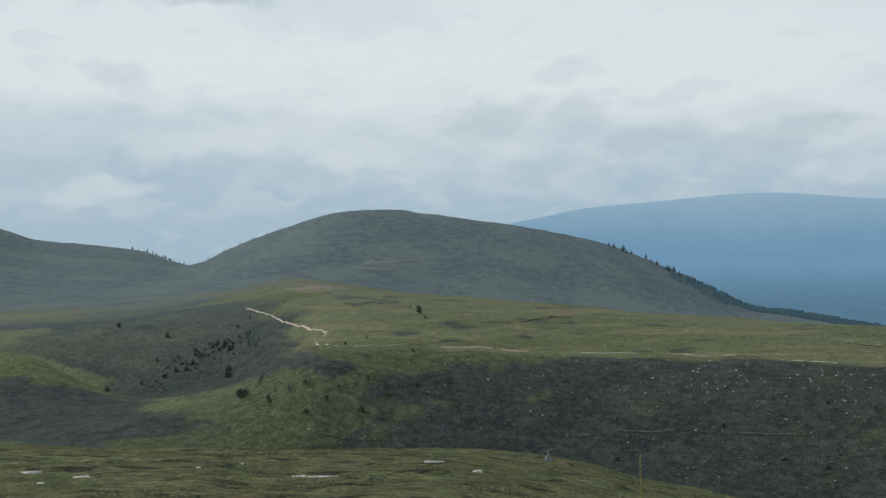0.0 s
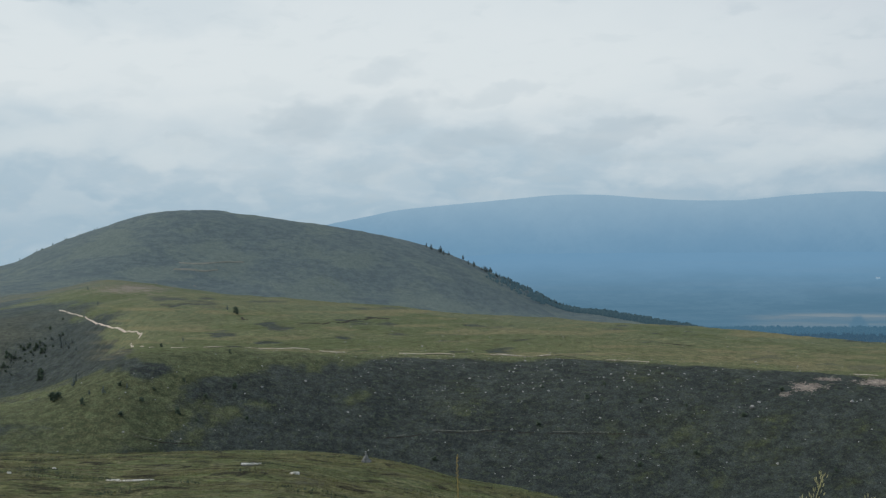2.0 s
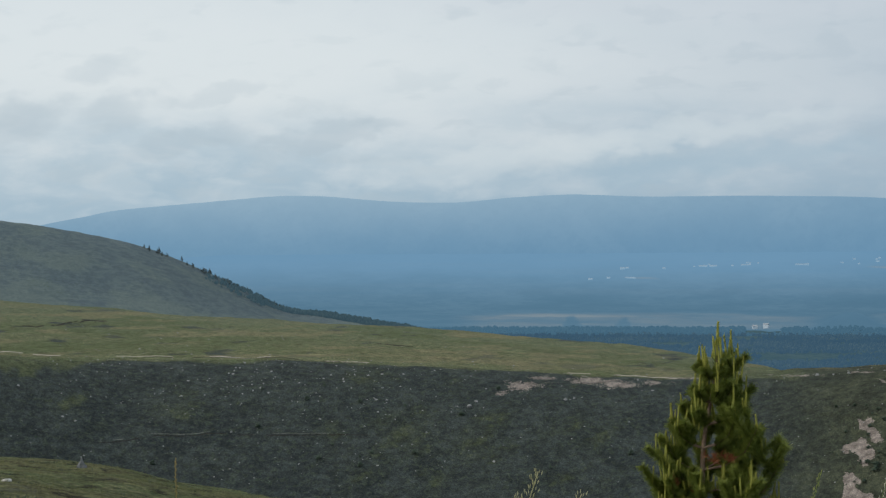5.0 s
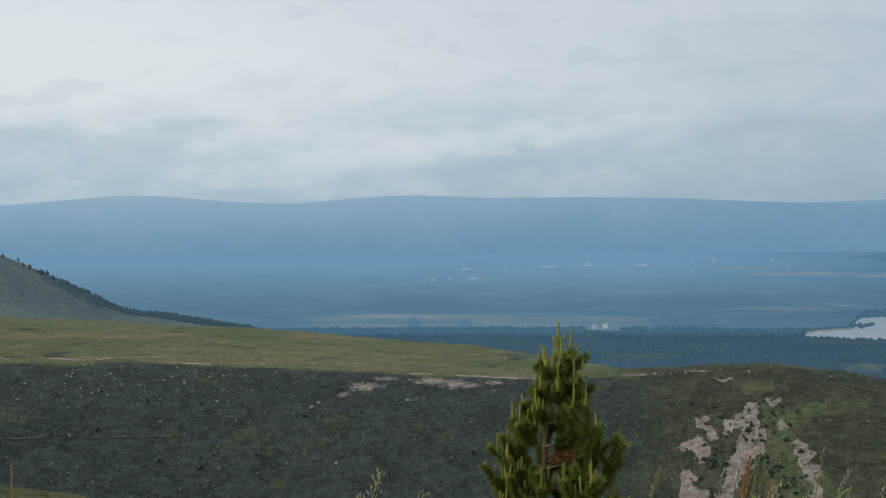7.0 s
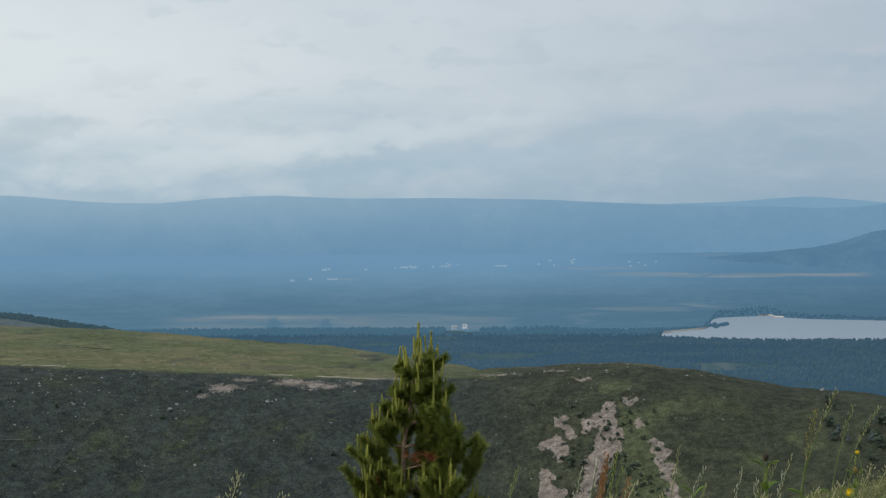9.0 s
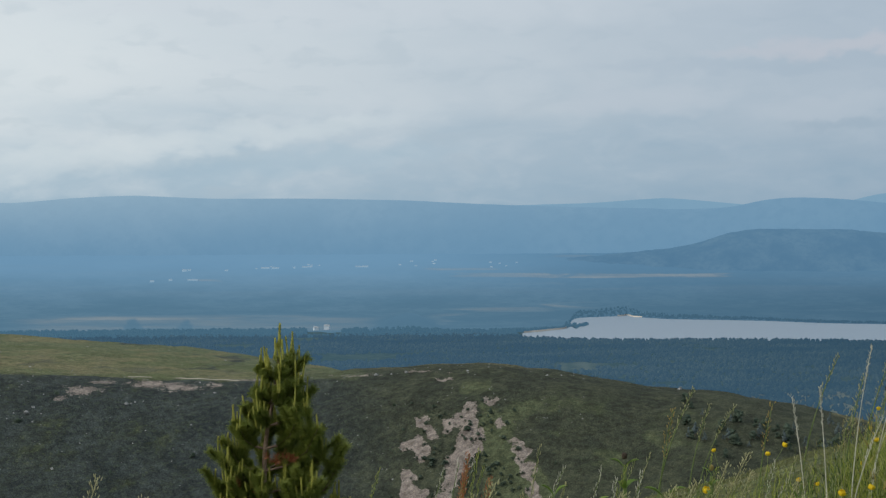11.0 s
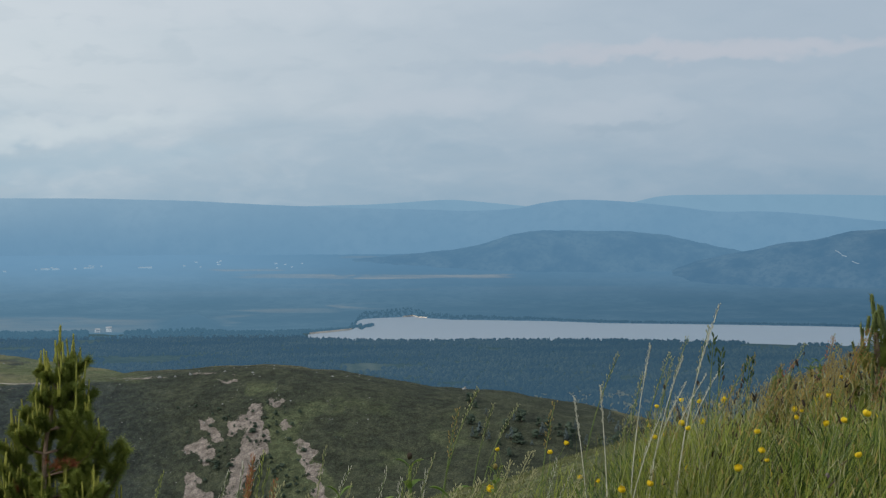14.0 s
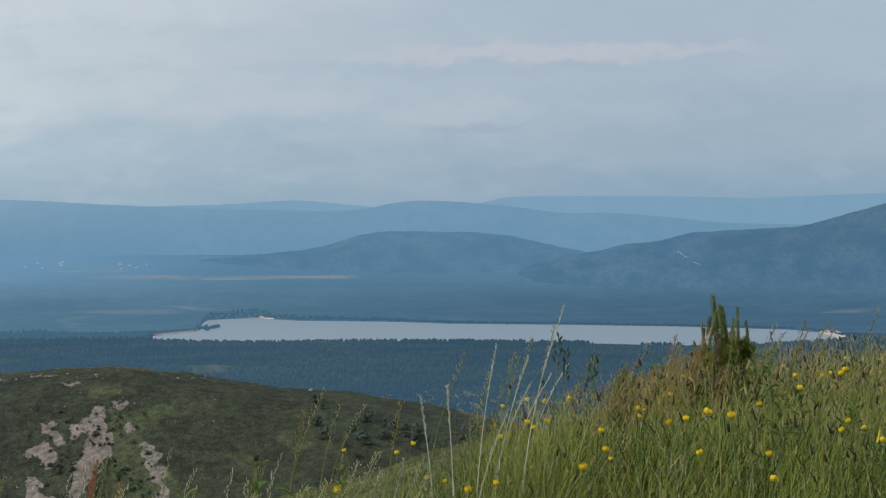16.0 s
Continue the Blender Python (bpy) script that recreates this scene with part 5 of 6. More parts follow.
FRESH = simple_material("yellow_green_grass", (0.15, 0.20, 0.025), (0.40, 0.43, 0.10), 2.0, 0.6, 0.8, 0.1, 0.001, 0.25)
TURF = simple_material("olive_turf", (0.085, 0.100, 0.034), (0.20, 0.20, 0.085), 1.2, 0.7, 0.7, 0.1, 0.001, 0.1)
STRAW = simple_material("straw_coloured_grass", (0.29, 0.28, 0.12), (0.52, 0.49, 0.28), 12.0, 0.8, 0.5, 0.1, 0.001, 0.25)
PALE_STRAW = simple_material("bleached_grass_stalk", (0.46, 0.44, 0.34), (0.70, 0.67, 0.56), 12.0, 0.8, 0.4, 0.1, 0.001, 0.2)
LEAF = simple_material("fresh_green_leaf", (0.085, 0.155, 0.024), (0.18, 0.27, 0.050), 14.0, 0.5, 0.3, 0.2, 0.002, 0.3)
DEEP = simple_material("deep_green_leaf", (0.022, 0.048, 0.011), (0.066, 0.112, 0.026), 4.0, 0.6, 0.5, 0.1, 0.001, 0.3)
PETAL = simple_material("yellow_petal", (0.78, 0.52, 0.012), (0.92, 0.70, 0.03), 40.0, 0.5, 0.2, 0.1, 0.001, 0.2)
STEM = simple_material("green_stem", (0.10, 0.15, 0.040), (0.19, 0.23, 0.08), 20.0, 0.7)
SEED = simple_material("dark_seed_head", (0.030, 0.022, 0.016), (0.09, 0.065, 0.045), 60.0, 0.9)
SORREL = simple_material("rust_red_sorrel", (0.26, 0.085, 0.040), (0.46, 0.20, 0.095), 20.0, 0.85, 0.6, 0.1, 0.001, 0.2)
GOLDEN = simple_material("golden_brown_seed", (0.26, 0.19, 0.055), (0.42, 0.32, 0.11), 20.0, 0.85, 0.6, 0.1, 0.001, 0.2)
THISTLE = simple_material("mauve_flower", (0.22, 0.15, 0.22), (0.40, 0.30, 0.40), 60.0, 0.8)


# ------------------------------------------------------------------ young pines
def needle_sleeve(verts, faces, points, count, length, rr, forward=0.5):
    """Needles bristling from a shoot that runs through the points."""
    pts = [Vector(p) for p in points]
    for _ in range(count):
        f = rr.random() * (len(pts) - 1)
        i = min(int(f), len(pts) - 2)
        p = pts[i].lerp(pts[i + 1], f - i)
        d = (pts[i + 1] - pts[i]).normalized()
        u = d.orthogonal().normalized()
        v = d.cross(u)
        a = rr.uniform(0, 6.28319)
        n = (d * forward * rr.uniform(0.6, 1.5) + (u * math.cos(a) + v * math.sin(a))).normalized()
        s = n.cross(Vector((rr.uniform(-1, 1), rr.uniform(-1, 1), rr.uniform(-1, 1)))).normalized() * 0.0021
        l = length * rr.uniform(0.7, 1.15)
        k = len(verts)
        verts += [tuple(p - s), tuple(p + s), tuple(p + n * l)]
        faces.append((k, k + 1, k + 2))


def candle_mesh(seed, mat=None):
    """An upright new shoot: a ribbed spindle with short needles along it."""
    rr = random.Random(seed)
    bm = bmesh.new()
    bend = rr.uniform(-0.05, 0.05)
    bmesh_tube(bm, [(0, 0, 0), (bend * 0.3, 0, 0.35), (bend * 0.7, 0, 0.7), (bend, 0, 0.94), (bend, 0, 1.0)], (0.052, 0.078, 0.072, 0.058, 0.02), 7)
    for k in range(90):
        z, a = rr.uniform(0.05, 0.97), rr.uniform(0, 6.28319)
        c = Vector((bend * z + 0.06 * math.cos(a), 0.06 * math.sin(a), z))
        tip = c + Vector((math.cos(a) * 0.085, math.sin(a) * 0.085, rr.uniform(0.06, 0.14)))
        s = Vector((-math.sin(a), math.cos(a), 0)) * 0.014
        bm.faces.new([bm.verts.new(c - s), bm.verts.new(c + s), bm.verts.new(tip)])
    me = bpy.data.meshes.new("candle")
    bm.to_mesh(me)
    bm.free()
    me.materials.append(mat or CANDLE)
    return me


CANDLES = [candle_mesh(k) for k in range(4)]
GREEN_CANDLE = simple_material("green_pine_shoot", (0.10, 0.135, 0.038), (0.20, 0.23, 0.08), 25.0, 0.7, 0.3, 0.5, 0.004, 0.1)
GREEN_CANDLES = [candle_mesh(k, GREEN_CANDLE) for k in range(4)]


def candle(parent, where, height, thick, lean_x, lean_y, kinds):
    ob = new("candle", rng.choice(kinds))
    ob.parent = parent
    ob.matrix_basis = Matrix.Translation(where) @ pose(0, 0, 0, lean_x, lean_y, rng.uniform(0, 360)) @ Matrix.Diagonal((thick, thick, height, 1))


def young_pine(az, r, tip_z, height, tiers, reach_at, lean, label, dead=0, seed=3, needle=0.055, shoot=0.13, kinds=CANDLES):
    """Trunk, whorls of upswept branches with needle sleeves, and bright candles on every tip."""
    rr = random.Random(seed)
    foot = spot(az, r, -0.05)
    root = new("pine_tree")
    root.matrix_basis = Matrix.Translation(foot) @ pose(0, 0, 0, 0, 0, -az)
    total = tip_z - foot.z
    stem_top = total - shoot * 1.5

    def stem(z):
        t = max(0.0, (z - (stem_top - 1.1)) / 1.1)
        return Vector((lean * t * t + 0.008 * math.sin(z * 9), 0.01 * math.cos(z * 7), z))

    bm = bmesh.new()
    zs = [stem_top * k / 12 for k in range(13)]
    bmesh_tube(bm, [stem(z) for z in zs], [0.026 - 0.018 * k / 12 for k in range(13)], 8)
    part("trunk", bm, BARK, root, "reddish-brown pine trunk", True)
    top_v, top_f = [], []
    needle_sleeve(top_v, top_f, [stem(stem_top - 0.16), stem(stem_top)], 420, needle, rr, 0.8)
    ob = lists_object("needles", top_v, top_f, NEEDLES)
    ob.parent = root
    candle(root, stem(stem_top), shoot * (1.7 if tiers > 4 else 1.25), 0.11, 2, 5, kinds)
    for k in range(5):
        a = 6.28 * k / 5 + 0.4
        candle(root, stem(stem_top) + Vector((0.036 * math.cos(a), 0.036 * math.sin(a), -0.01)), shoot * rr.uniform(0.6, 1.1), 0.095, -13 * math.sin(a), 13 * math.cos(a), kinds)
    for i in range(tiers):
        f = (i + 0.6) / tiers
        down = (shoot * 1.5) + (0.06 + height * f)
        z = total - down
        if z < 0.1:
            continue
        count = 5 if i == 0 else rr.choice((7, 8, 8))
        for k in range(count):
            a = 6.28319 * (k + 0.5 * (i % 2)) / count + rr.uniform(-0.3, 0.3)
            long = (0.13 if i == 0 and tiers > 4 else reach_at(f)) * rr.uniform(0.72, 1.08) * (1.32 if math.cos(a) > 0.3 else 0.8)
            if tiers > 4 and 3 <= i <= 5 and math.sin(a) < -0.85:
                continue
            s = stem(z)
            out = Vector((math.cos(a), math.sin(a), 0))
            pts = [s, s + out * long * 0.4 + Vector((0, 0, long * 0.10)), s + out * long * 0.78 + Vector((0, 0, long * 0.34)), s + out * long + Vector((0, 0, long * 0.72))]
            bm = bmesh.new()
            bmesh_tube(bm, pts, (0.007, 0.006, 0.005, 0.004), 5)
            limb = part("branch", bm, BARK, root)
            v, fc = [], []
            needle_sleeve(v, fc, pts[1:], int(700 + 1900 * long), needle, rr, 0.55)
            tips = [pts[-1]]
            for _ in range(2 + int(long > 0.2) + int(long > 0.3)):
                b = pts[1].lerp(pts[3], rr.uniform(0.25, 0.85))
                e = b + Vector((rr.uniform(-1, 1), rr.uniform(-1, 1), 0)) * long * 0.36 + out * 0.03 + Vector((0, 0, long * rr.uniform(0.25, 0.5)))
                needle_sleeve(v, fc, [b, b.lerp(e, 0.6), e], int(300 + 800 * long), needle * 0.95, rr, 0.6)
                tips.append(e)
            nd = lists_object("needles", v, fc, NEEDLES)
            nd.parent = limb
            for j, e in enumerate(tips):
                if j and rr.random() < 0.62:
                    continue
                candle(limb, e - Vector((0, 0, 0.01)), shoot * rr.uniform(0.7, 1.15) * (1.15 if i < 2 else 1.0), 0.07, rr.uniform(-8, 8), rr.uniform(-8, 8), kinds)
                for _ in range(rr.choice((1, 2, 3))):
                    candle(limb, e + Vector((rr.uniform(-0.03, 0.03), rr.uniform(-0.03, 0.03), -0.015)), shoot * rr.uniform(0.3, 0.75), 0.065, rr.uniform(-12, 12), rr.uniform(-12, 12), kinds)
    for k in range(dead):
        x, z = ((-0.10, -0.98), (0.0, -1.02), (0.12, -0.83), (0.22, -0.82), (0.02, -1.18), (-0.15, -1.2))[k]
        v, fc = [], []
        c = Vector((x - 0.04, -0.16 - 0.02 * k, total + z))
        for _ in range(3):
            e = c + Vector((rr.uniform(-0.06, 0.06), rr.uniform(-0.05, 0.05), rr.uniform(0.01, 0.07)))
            needle_sleeve(v, fc, [c, c.lerp(e, 0.5), e], 60, needle * 0.7, rr, 0.3)
        ob = lists_object("dead_needles", v, fc, DEAD)
        ob.parent = root
        tagged(ob, "rust-brown dead needle tuft")
    return tagged(root, label, "tree")


young_pine(23.47, 11.0, EYE + 11.0 * math.tan(radians(-2.02)), 1.55, 11, lambda f: min(0.36, 0.05 + 0.56 * f), 0.11, "bushy young pine with yellow-green new shoots and rusty needles", 5, 3)
young_pine(50.3, 6.6, EYE + 6.6 * math.tan(radians(-0.74)), 0.40, 3, lambda f: 0.06 + 0.11 * f, 0.01, "short young pine with upright green shoots in long grass", 0, 9, 0.035, 0.115, GREEN_CANDLES)
young_pine(47.2, 6.3, EYE + 6.3 * math.tan(radians(-3.25)), 0.30, 3, lambda f: 0.03 + 0.08 * f, 0.01, "tiny pine seedling with green shoots among golden sorrel", 0, 12, 0.03, 0.07, GREEN_CANDLES)

# ------------------------------------------------------------------ long grass of the verge
def blades(name, mat, x, y, z, heading, lean, length, width, twist, bend, parts_n=4):
    """Curved, tapering blades in one mesh; all arguments are arrays of equal length."""
    n = len(x)
    out = np.stack([np.cos(heading), np.sin(heading), np.zeros(n)], -1)
    side = np.stack([-out[:, 1], out[:, 0], np.zeros(n)], -1)
    across = side * np.cos(twist)[:, None] + out * np.sin(twist)[:, None]
    p, a = np.stack([x, y, z], -1), lean.copy()
    rows = []
    for i in range(parts_n):
        w = (width * (1 - (i / parts_n) ** 1.6) * 0.5)[:, None]
        rows += [p - across * w, p + across * w]
        p = p + (out * np.sin(a)[:, None] + np.array([0, 0, 1.0]) * np.cos(a)[:, None]) * (length / parts_n)[:, None]
        a = a + bend * (0.35 + 0.25 * i)
    rows.append(p)
    per = 2 * parts_n + 1
    co = np.stack(rows, 1).reshape(-1, 3)
    f = []
    for i in range(parts_n - 1):
        k = 2 * i
        f += [(k, k + 1, k + 3), (k, k + 3, k + 2)]
    k = 2 * (parts_n - 1)
    f.append((k, k + 1, k + 2))
    faces = (np.array(f)[None] + (np.arange(n) * per)[:, None, None]).reshape(-1, 3)
    me = bpy.data.meshes.new(name)
    me.vertices.add(len(co))
    me.vertices.foreach_set("co", co.ravel().astype(np.float32))
    me.loops.add(faces.size)
    me.loops.foreach_set("vertex_index", faces.ravel().astype(np.int32))
    me.polygons.add(len(faces))
    me.polygons.foreach_set("loop_start", np.arange(0, faces.size, 3, dtype=np.int32))
    me.materials.append(mat)
    me.update()
    me.validate()
    return new(name, me)


def grass_field(name, label, mat, count, az0, az1, r0, r1, h0, h1, width, seed, thick=None, lean=0.25):
    gen = np.random.default_rng(seed)
    az = gen.uniform(az0, az1, count)
    r = np.sqrt(gen.uniform(r0 * r0, r1 * r1, count))
    x, y = r * np.sin(np.radians(az)), r * np.cos(np.radians(az))
    patch = fbm(x, y, 1.1, 3, seed)
    if thick is not None:
        keep = gen.random(count) < thick(az, r) * (0.75 + 2.0 * patch)
        az, r, x, y, patch = az[keep], r[keep], x[keep], y[keep], patch[keep]
    n = len(az)
    ob = blades(name, mat, x, y, land_height(az, r) - 0.02, gen.normal(-0.6, 1.5, n), gen.uniform(0, lean, n), gen.uniform(h0, h1, n) * (1 + patch), width * gen.uniform(0.6, 1.3, n), gen.uniform(-1.2, 1.2, n), gen.uniform(0.05, 0.75, n))
    return tagged(ob, label, "grass", kind="stuff")


def verge(a, d):
    return step(41.8, 44.4, a) * (0.35 + 0.65 * step(3.4, 4.6, d)) * (1.0 - 0.6 * step(5.5, 7.0, d) * step(48, 44, a)) + 0.012


grass_field("meadow_grass", "long green meadow grass on the bank", BLADE, 95000, 33, 64, 3.0, 9.6, 0.07, 0.27, 0.0030, 51, verge, 0.42)
grass_field("pale_meadow_grass", "yellow-green grass stems in the meadow", FRESH, 26000, 33, 64, 3.0, 9.6, 0.10, 0.30, 0.0026, 56, verge, 0.3)
grass_field("undergrowth", "short dense green herbs under the long grass", LEAF, 60000, 40, 64, 3.2, 10.0, 0.04, 0.20, 0.0085, 54, verge, 0.9)
# real herbs, coloured dark to paint the shaded gaps between blades too
grass_field("dark_undergrowth", "dark green herbs deep in the meadow", DEEP, 62000, 40, 64, 3.2, 10.0, 0.05, 0.23, 0.0075, 57, verge, 0.9)
grass_field("dry_grass", "straw-coloured dead grass stems among the green", STRAW, 6500, 35, 64, 3.2, 9.6, 0.12, 0.33, 0.0028, 52, verge, 0.35)
grass_field("short_turf", "short turf on the slope behind the flowers", TURF, 60000, 33, 52, 8.5, 26.0, 0.02, 0.07, 0.008, 53, None, 0.7)


def clump(a, d):
    return np.exp(-((a - 44.3) / 1.5) ** 2) * band(d, 4.2, 5.3, 0.3) + 0.5 * np.exp(-((a - 43.0) / 0.7) ** 2)


grass_field("tall_grass", "clump of tall green grass at the edge of the bank", BLADE, 4200, 41.5, 47.5, 4.1, 5.4, 0.12, 0.34, 0.0034, 58, clump, 0.3)
grass_field("tall_dark_grass", "deep green grass low in the clump", DEEP, 5200, 41.5, 47.5, 4.1, 5.4, 0.08, 0.27, 0.0045, 60, clump, 0.45)
grass_field("tall_dry_grass", "tall bleached stems in the clump of grass", STRAW, 1300, 41.5, 47.5, 4.1, 5.4, 0.16, 0.38, 0.0026, 59, clump, 0.2)


def meadow_heads(name, label, mat, count, seed, width, low, high):
    """Small seed heads and buds scattered at the tips of the grass."""
    gen = np.random.default_rng(seed)
    az = gen.uniform(41, 64, count)
    r = np.sqrt(gen.uniform(3.4 ** 2, 9.0 ** 2, count))
    keep = gen.random(count) < verge(az, r)
    az, r = az[keep], r[keep]
    n = len(az)
    z = land_height(az, r) + gen.uniform(low, high, n)
    tagged(blades(name, mat, r * np.sin(np.radians(az)), r * np.cos(np.radians(az)), z, gen.uniform(0, 6.28, n), gen.uniform(0, 0.8, n), gen.uniform(0.012, 0.045, n), width * gen.uniform(0.6, 1.3, n), gen.uniform(-1.5, 1.5, n), gen.uniform(0, 1.0, n), 3), label, "seed heads", kind="stuff")


meadow_heads("grass_flowers", "pale seed heads at the tips of the meadow grass", STRAW, 8500, 91, 0.0022, 0.10, 0.30)
meadow_heads("brown_grass_flowers", "brown seed heads in the meadow", GOLDEN, 9000, 92, 0.0035, 0.08, 0.28)
meadow_heads("dark_buds", "small dark buds in the meadow", SEED, 5200, 93, 0.006, 0.05, 0.27)
meadow_heads("yellow_buds", "tiny yellow buds in the meadow", PETAL, 420, 94, 0.004, 0.10, 0.26)


def tussocks():
    """Dark heather cushions and pale moss tufts on the near mossy slope."""
    gen = np.random.default_rng(61)
    for name, label, mat, count, each, h, w in (("heather_tufts", "dark heather tufts on the mossy slope", JUNIPER, 9000, 8, 0.10, 0.045), ("moss_grass", "pale tufted grass on the mossy slope", TURF, 26000, 4, 0.09, 0.02)):
        az, r = gen.uniform(-17, 12, count), gen.uniform(44, 88, count)
        x, y = r * np.sin(np.radians(az)), r * np.cos(np.radians(az))
        if mat is JUNIPER:
            keep = fbm(x * 0.7, y, 3.0, 3, 71) > 0.12
            az, r, x, y = az[keep], r[keep], x[keep], y[keep]
        x, y = np.repeat(x, each), np.repeat(y, each)
        n = len(x)
        x, y = x + gen.uniform(-0.24, 0.24, n), y + gen.uniform(-0.16, 0.16, n)
        z = np.repeat(land_height(az, r), each)
        tagged(blades(name, mat, x, y, z - 0.04, gen.uniform(0, 6.28, n), gen.uniform(0.1, 0.8, n), h * gen.uniform(0.6, 1.4, n), np.full(n, w), gen.uniform(-1, 1, n), np.full(n, 0.4), 2), label, "grass", kind="stuff")


tussocks()


def on_ray(az, el, lift, r0=3.0, r1=9.0):
    """The distance at which a plant of that height shows its head at this height angle."""
    r = np.linspace(r0, r1, 80)
    miss = np.abs(land_height(np.full(80, float(az)), r) + lift - EYE - r * np.tan(np.radians(el)))
    return float(r[np.argmin(miss)])


# ------------------------------------------------------------------ flowers and seed heads, each a plant of its own
def buttercup():
    root = new("buttercup")
    bm = bmesh.new()
    bmesh_tube(bm, [(0.012, 0, -0.36), (0.008, 0.004, -0.2), (0, 0, -0.08), (0, 0, 0)], (0.0024, 0.0022, 0.0018, 0.0016), 5)
    part("stem", bm, STEM, root)
    bm = bmesh.new()
    bmesh_ball(bm, (0, 0, 0.008), (0.011, 0.011, 0.009), 2, 0.1, 3)
    blossom = part("blossom", bm, PETAL, root)
    for k in range(5):
        bm = bmesh.new()
        rows = []
        for i in range(4):
            t = i / 3
            w, out, up = (0.003, 0.0085, 0.0095, 0.006)[i], (0.002, 0.011, 0.0135, 0.010)[i], (0.0, 0.003, 0.012, 0.020)[i]
            rows.append([bm.verts.new((out, w * s, up + 0.002 * s * s)) for s in (-1, 0, 1)])
        for a, b in zip(rows, rows[1:]):
            for j in range(2):
                bm.faces.new((a[j], a[j + 1], b[j + 1], b[j]))
        petal = part("petal", bm, PETAL, blossom, smooth=True)
        petal.matrix_basis = pose(0, 0, 0, 0, 0, 72 * k)
    return root


def place_copies(base, spots, label, category, group, scale=(0.9, 1.15), tilt=14):
    first = True
    for az, r, z in spots:
        a = radians(az)
        m = Matrix.Translation((r * math.sin(a), r * math.cos(a), z)) @ pose(0, 0, 0, rng.uniform(-tilt, tilt), rng.uniform(-tilt, tilt), rng.uniform(0, 360))
        if first:
            base.matrix_basis = m
            ob, first = base, False
        else:
            ob = copy_thing(base, m)
        k = rng.uniform(*scale)
        ob.scale = (k, k, k)
        tagged(ob, label, category, group)


blooms = []
for az, el in ((38.2, -6.1), (39.9, -6.2), (40.4, -5.9), (40.9, -7.0), (41.5, -7.1), (42.2, -7.4), (43.1, -7.2), (37.9, -7.4), (43.3, -5.7), (44.4, -5.4), (46.6, -5.5), (46.7, -6.1), (46.9, -6.4), (46.0, -6.7), (47.8, -5.0), (48.8, -5.2),
               (49.3, -5.1), (50.0, -4.9), (50.8, -5.0), (49.8, -6.2), (52.0, -6.2), (52.1, -7.0), (51.7, -4.6), (54.4, -3.5), (54.5, -5.1), (55.0, -5.3), (54.3, -5.4), (55.5, -5.7)):
    r = min(on_ray(az, el, 0.34), 6.4)
    blooms.append((az, r, EYE + r * math.tan(radians(el))))
for k in range(22):
    az, r = rng.uniform(43, 57), rng.uniform(4.6, 7.4)
    blooms.append((az, r, ground_at(az, r) + rng.uniform(0.20, 0.30)))
place_copies(buttercup(), blooms, "yellow buttercup on a thin green stem in the meadow", "flower", "buttercups", (0.36, 0.72), 38)


def seed_stalk(height, head, droop, mat_stem, mat_head, seed, name="grass_stalk", spikes=70, spread_w=0.010, grain=0.012):
    """A flowering grass: thin stem and a loose head of spikelets."""
    rr = random.Random(seed)
    root = new(name)

    def line(t):
        return Vector((droop * t * t * height, 0.02 * height * math.sin(3 * t), height * (t - 0.12 * droop * t * t)))

    bm = bmesh.new()
    ts = [k / 8 for k in range(9)]
    bmesh_tube(bm, [line(t) for t in ts], [0.0030 - 0.0018 * t for t in ts], 5)
    part("stem", bm, mat_stem, root)
    v, f = [], []
    for k in range(spikes):
        t = 1 - head * (k / spikes) ** 1.1
        c = line(t)
        wide = spread_w * (0.35 + math.sin(math.pi * min(1, (1 - t) / head * 0.85 + 0.12)))
        a = rr.uniform(0, 6.28319)
        o = Vector((math.cos(a), math.sin(a), 0))
        b = c + o * wide * rr.uniform(0.3, 1.0)
        up = Vector((o.x * 0.4 + droop * 0.6, o.y * 0.4, rr.uniform(0.6, 1.0))).normalized() * grain
        s = up.cross(o).normalized() * grain * 0.17
        w = up.cross(s).normalized() * grain * 0.17
        i = len(v)
        v += [tuple(b), tuple(b + up * 0.5 + s), tuple(b + up * 0.5 + w), tuple(b + up * 0.5 - s), tuple(b + up * 0.5 - w), tuple(b + up)]
        f += [(i, i + 1, i + 2), (i, i + 2, i + 3), (i, i + 3, i + 4), (i, i + 4, i + 1), (i + 5, i + 2, i + 1), (i + 5, i + 3, i + 2), (i + 5, i + 4, i + 3), (i + 5, i + 1, i + 4)]
    ob = lists_object("seed_head", v, f, mat_head)
    ob.parent = root
    return root


def stand(root, az, el_top, r, height, label, category, group, droop_to=0.0, thin=1.0):
    """Sets a stalk so that its tip reaches a height angle; it grows from the ground there."""
    a = radians(az)
    top = EYE + r * math.tan(radians(el_top))
    ground_z = ground_at(az, r)
    k = max(0.25, (top - ground_z) / height)
    root.matrix_basis = Matrix.Translation((r * math.sin(a), r * math.cos(a), ground_z - 0.01)) @ pose(0, 0, 0, 0, 0, -az + droop_to)
    root.scale = (thin, thin, k)
    tagged(root, label, category, group)


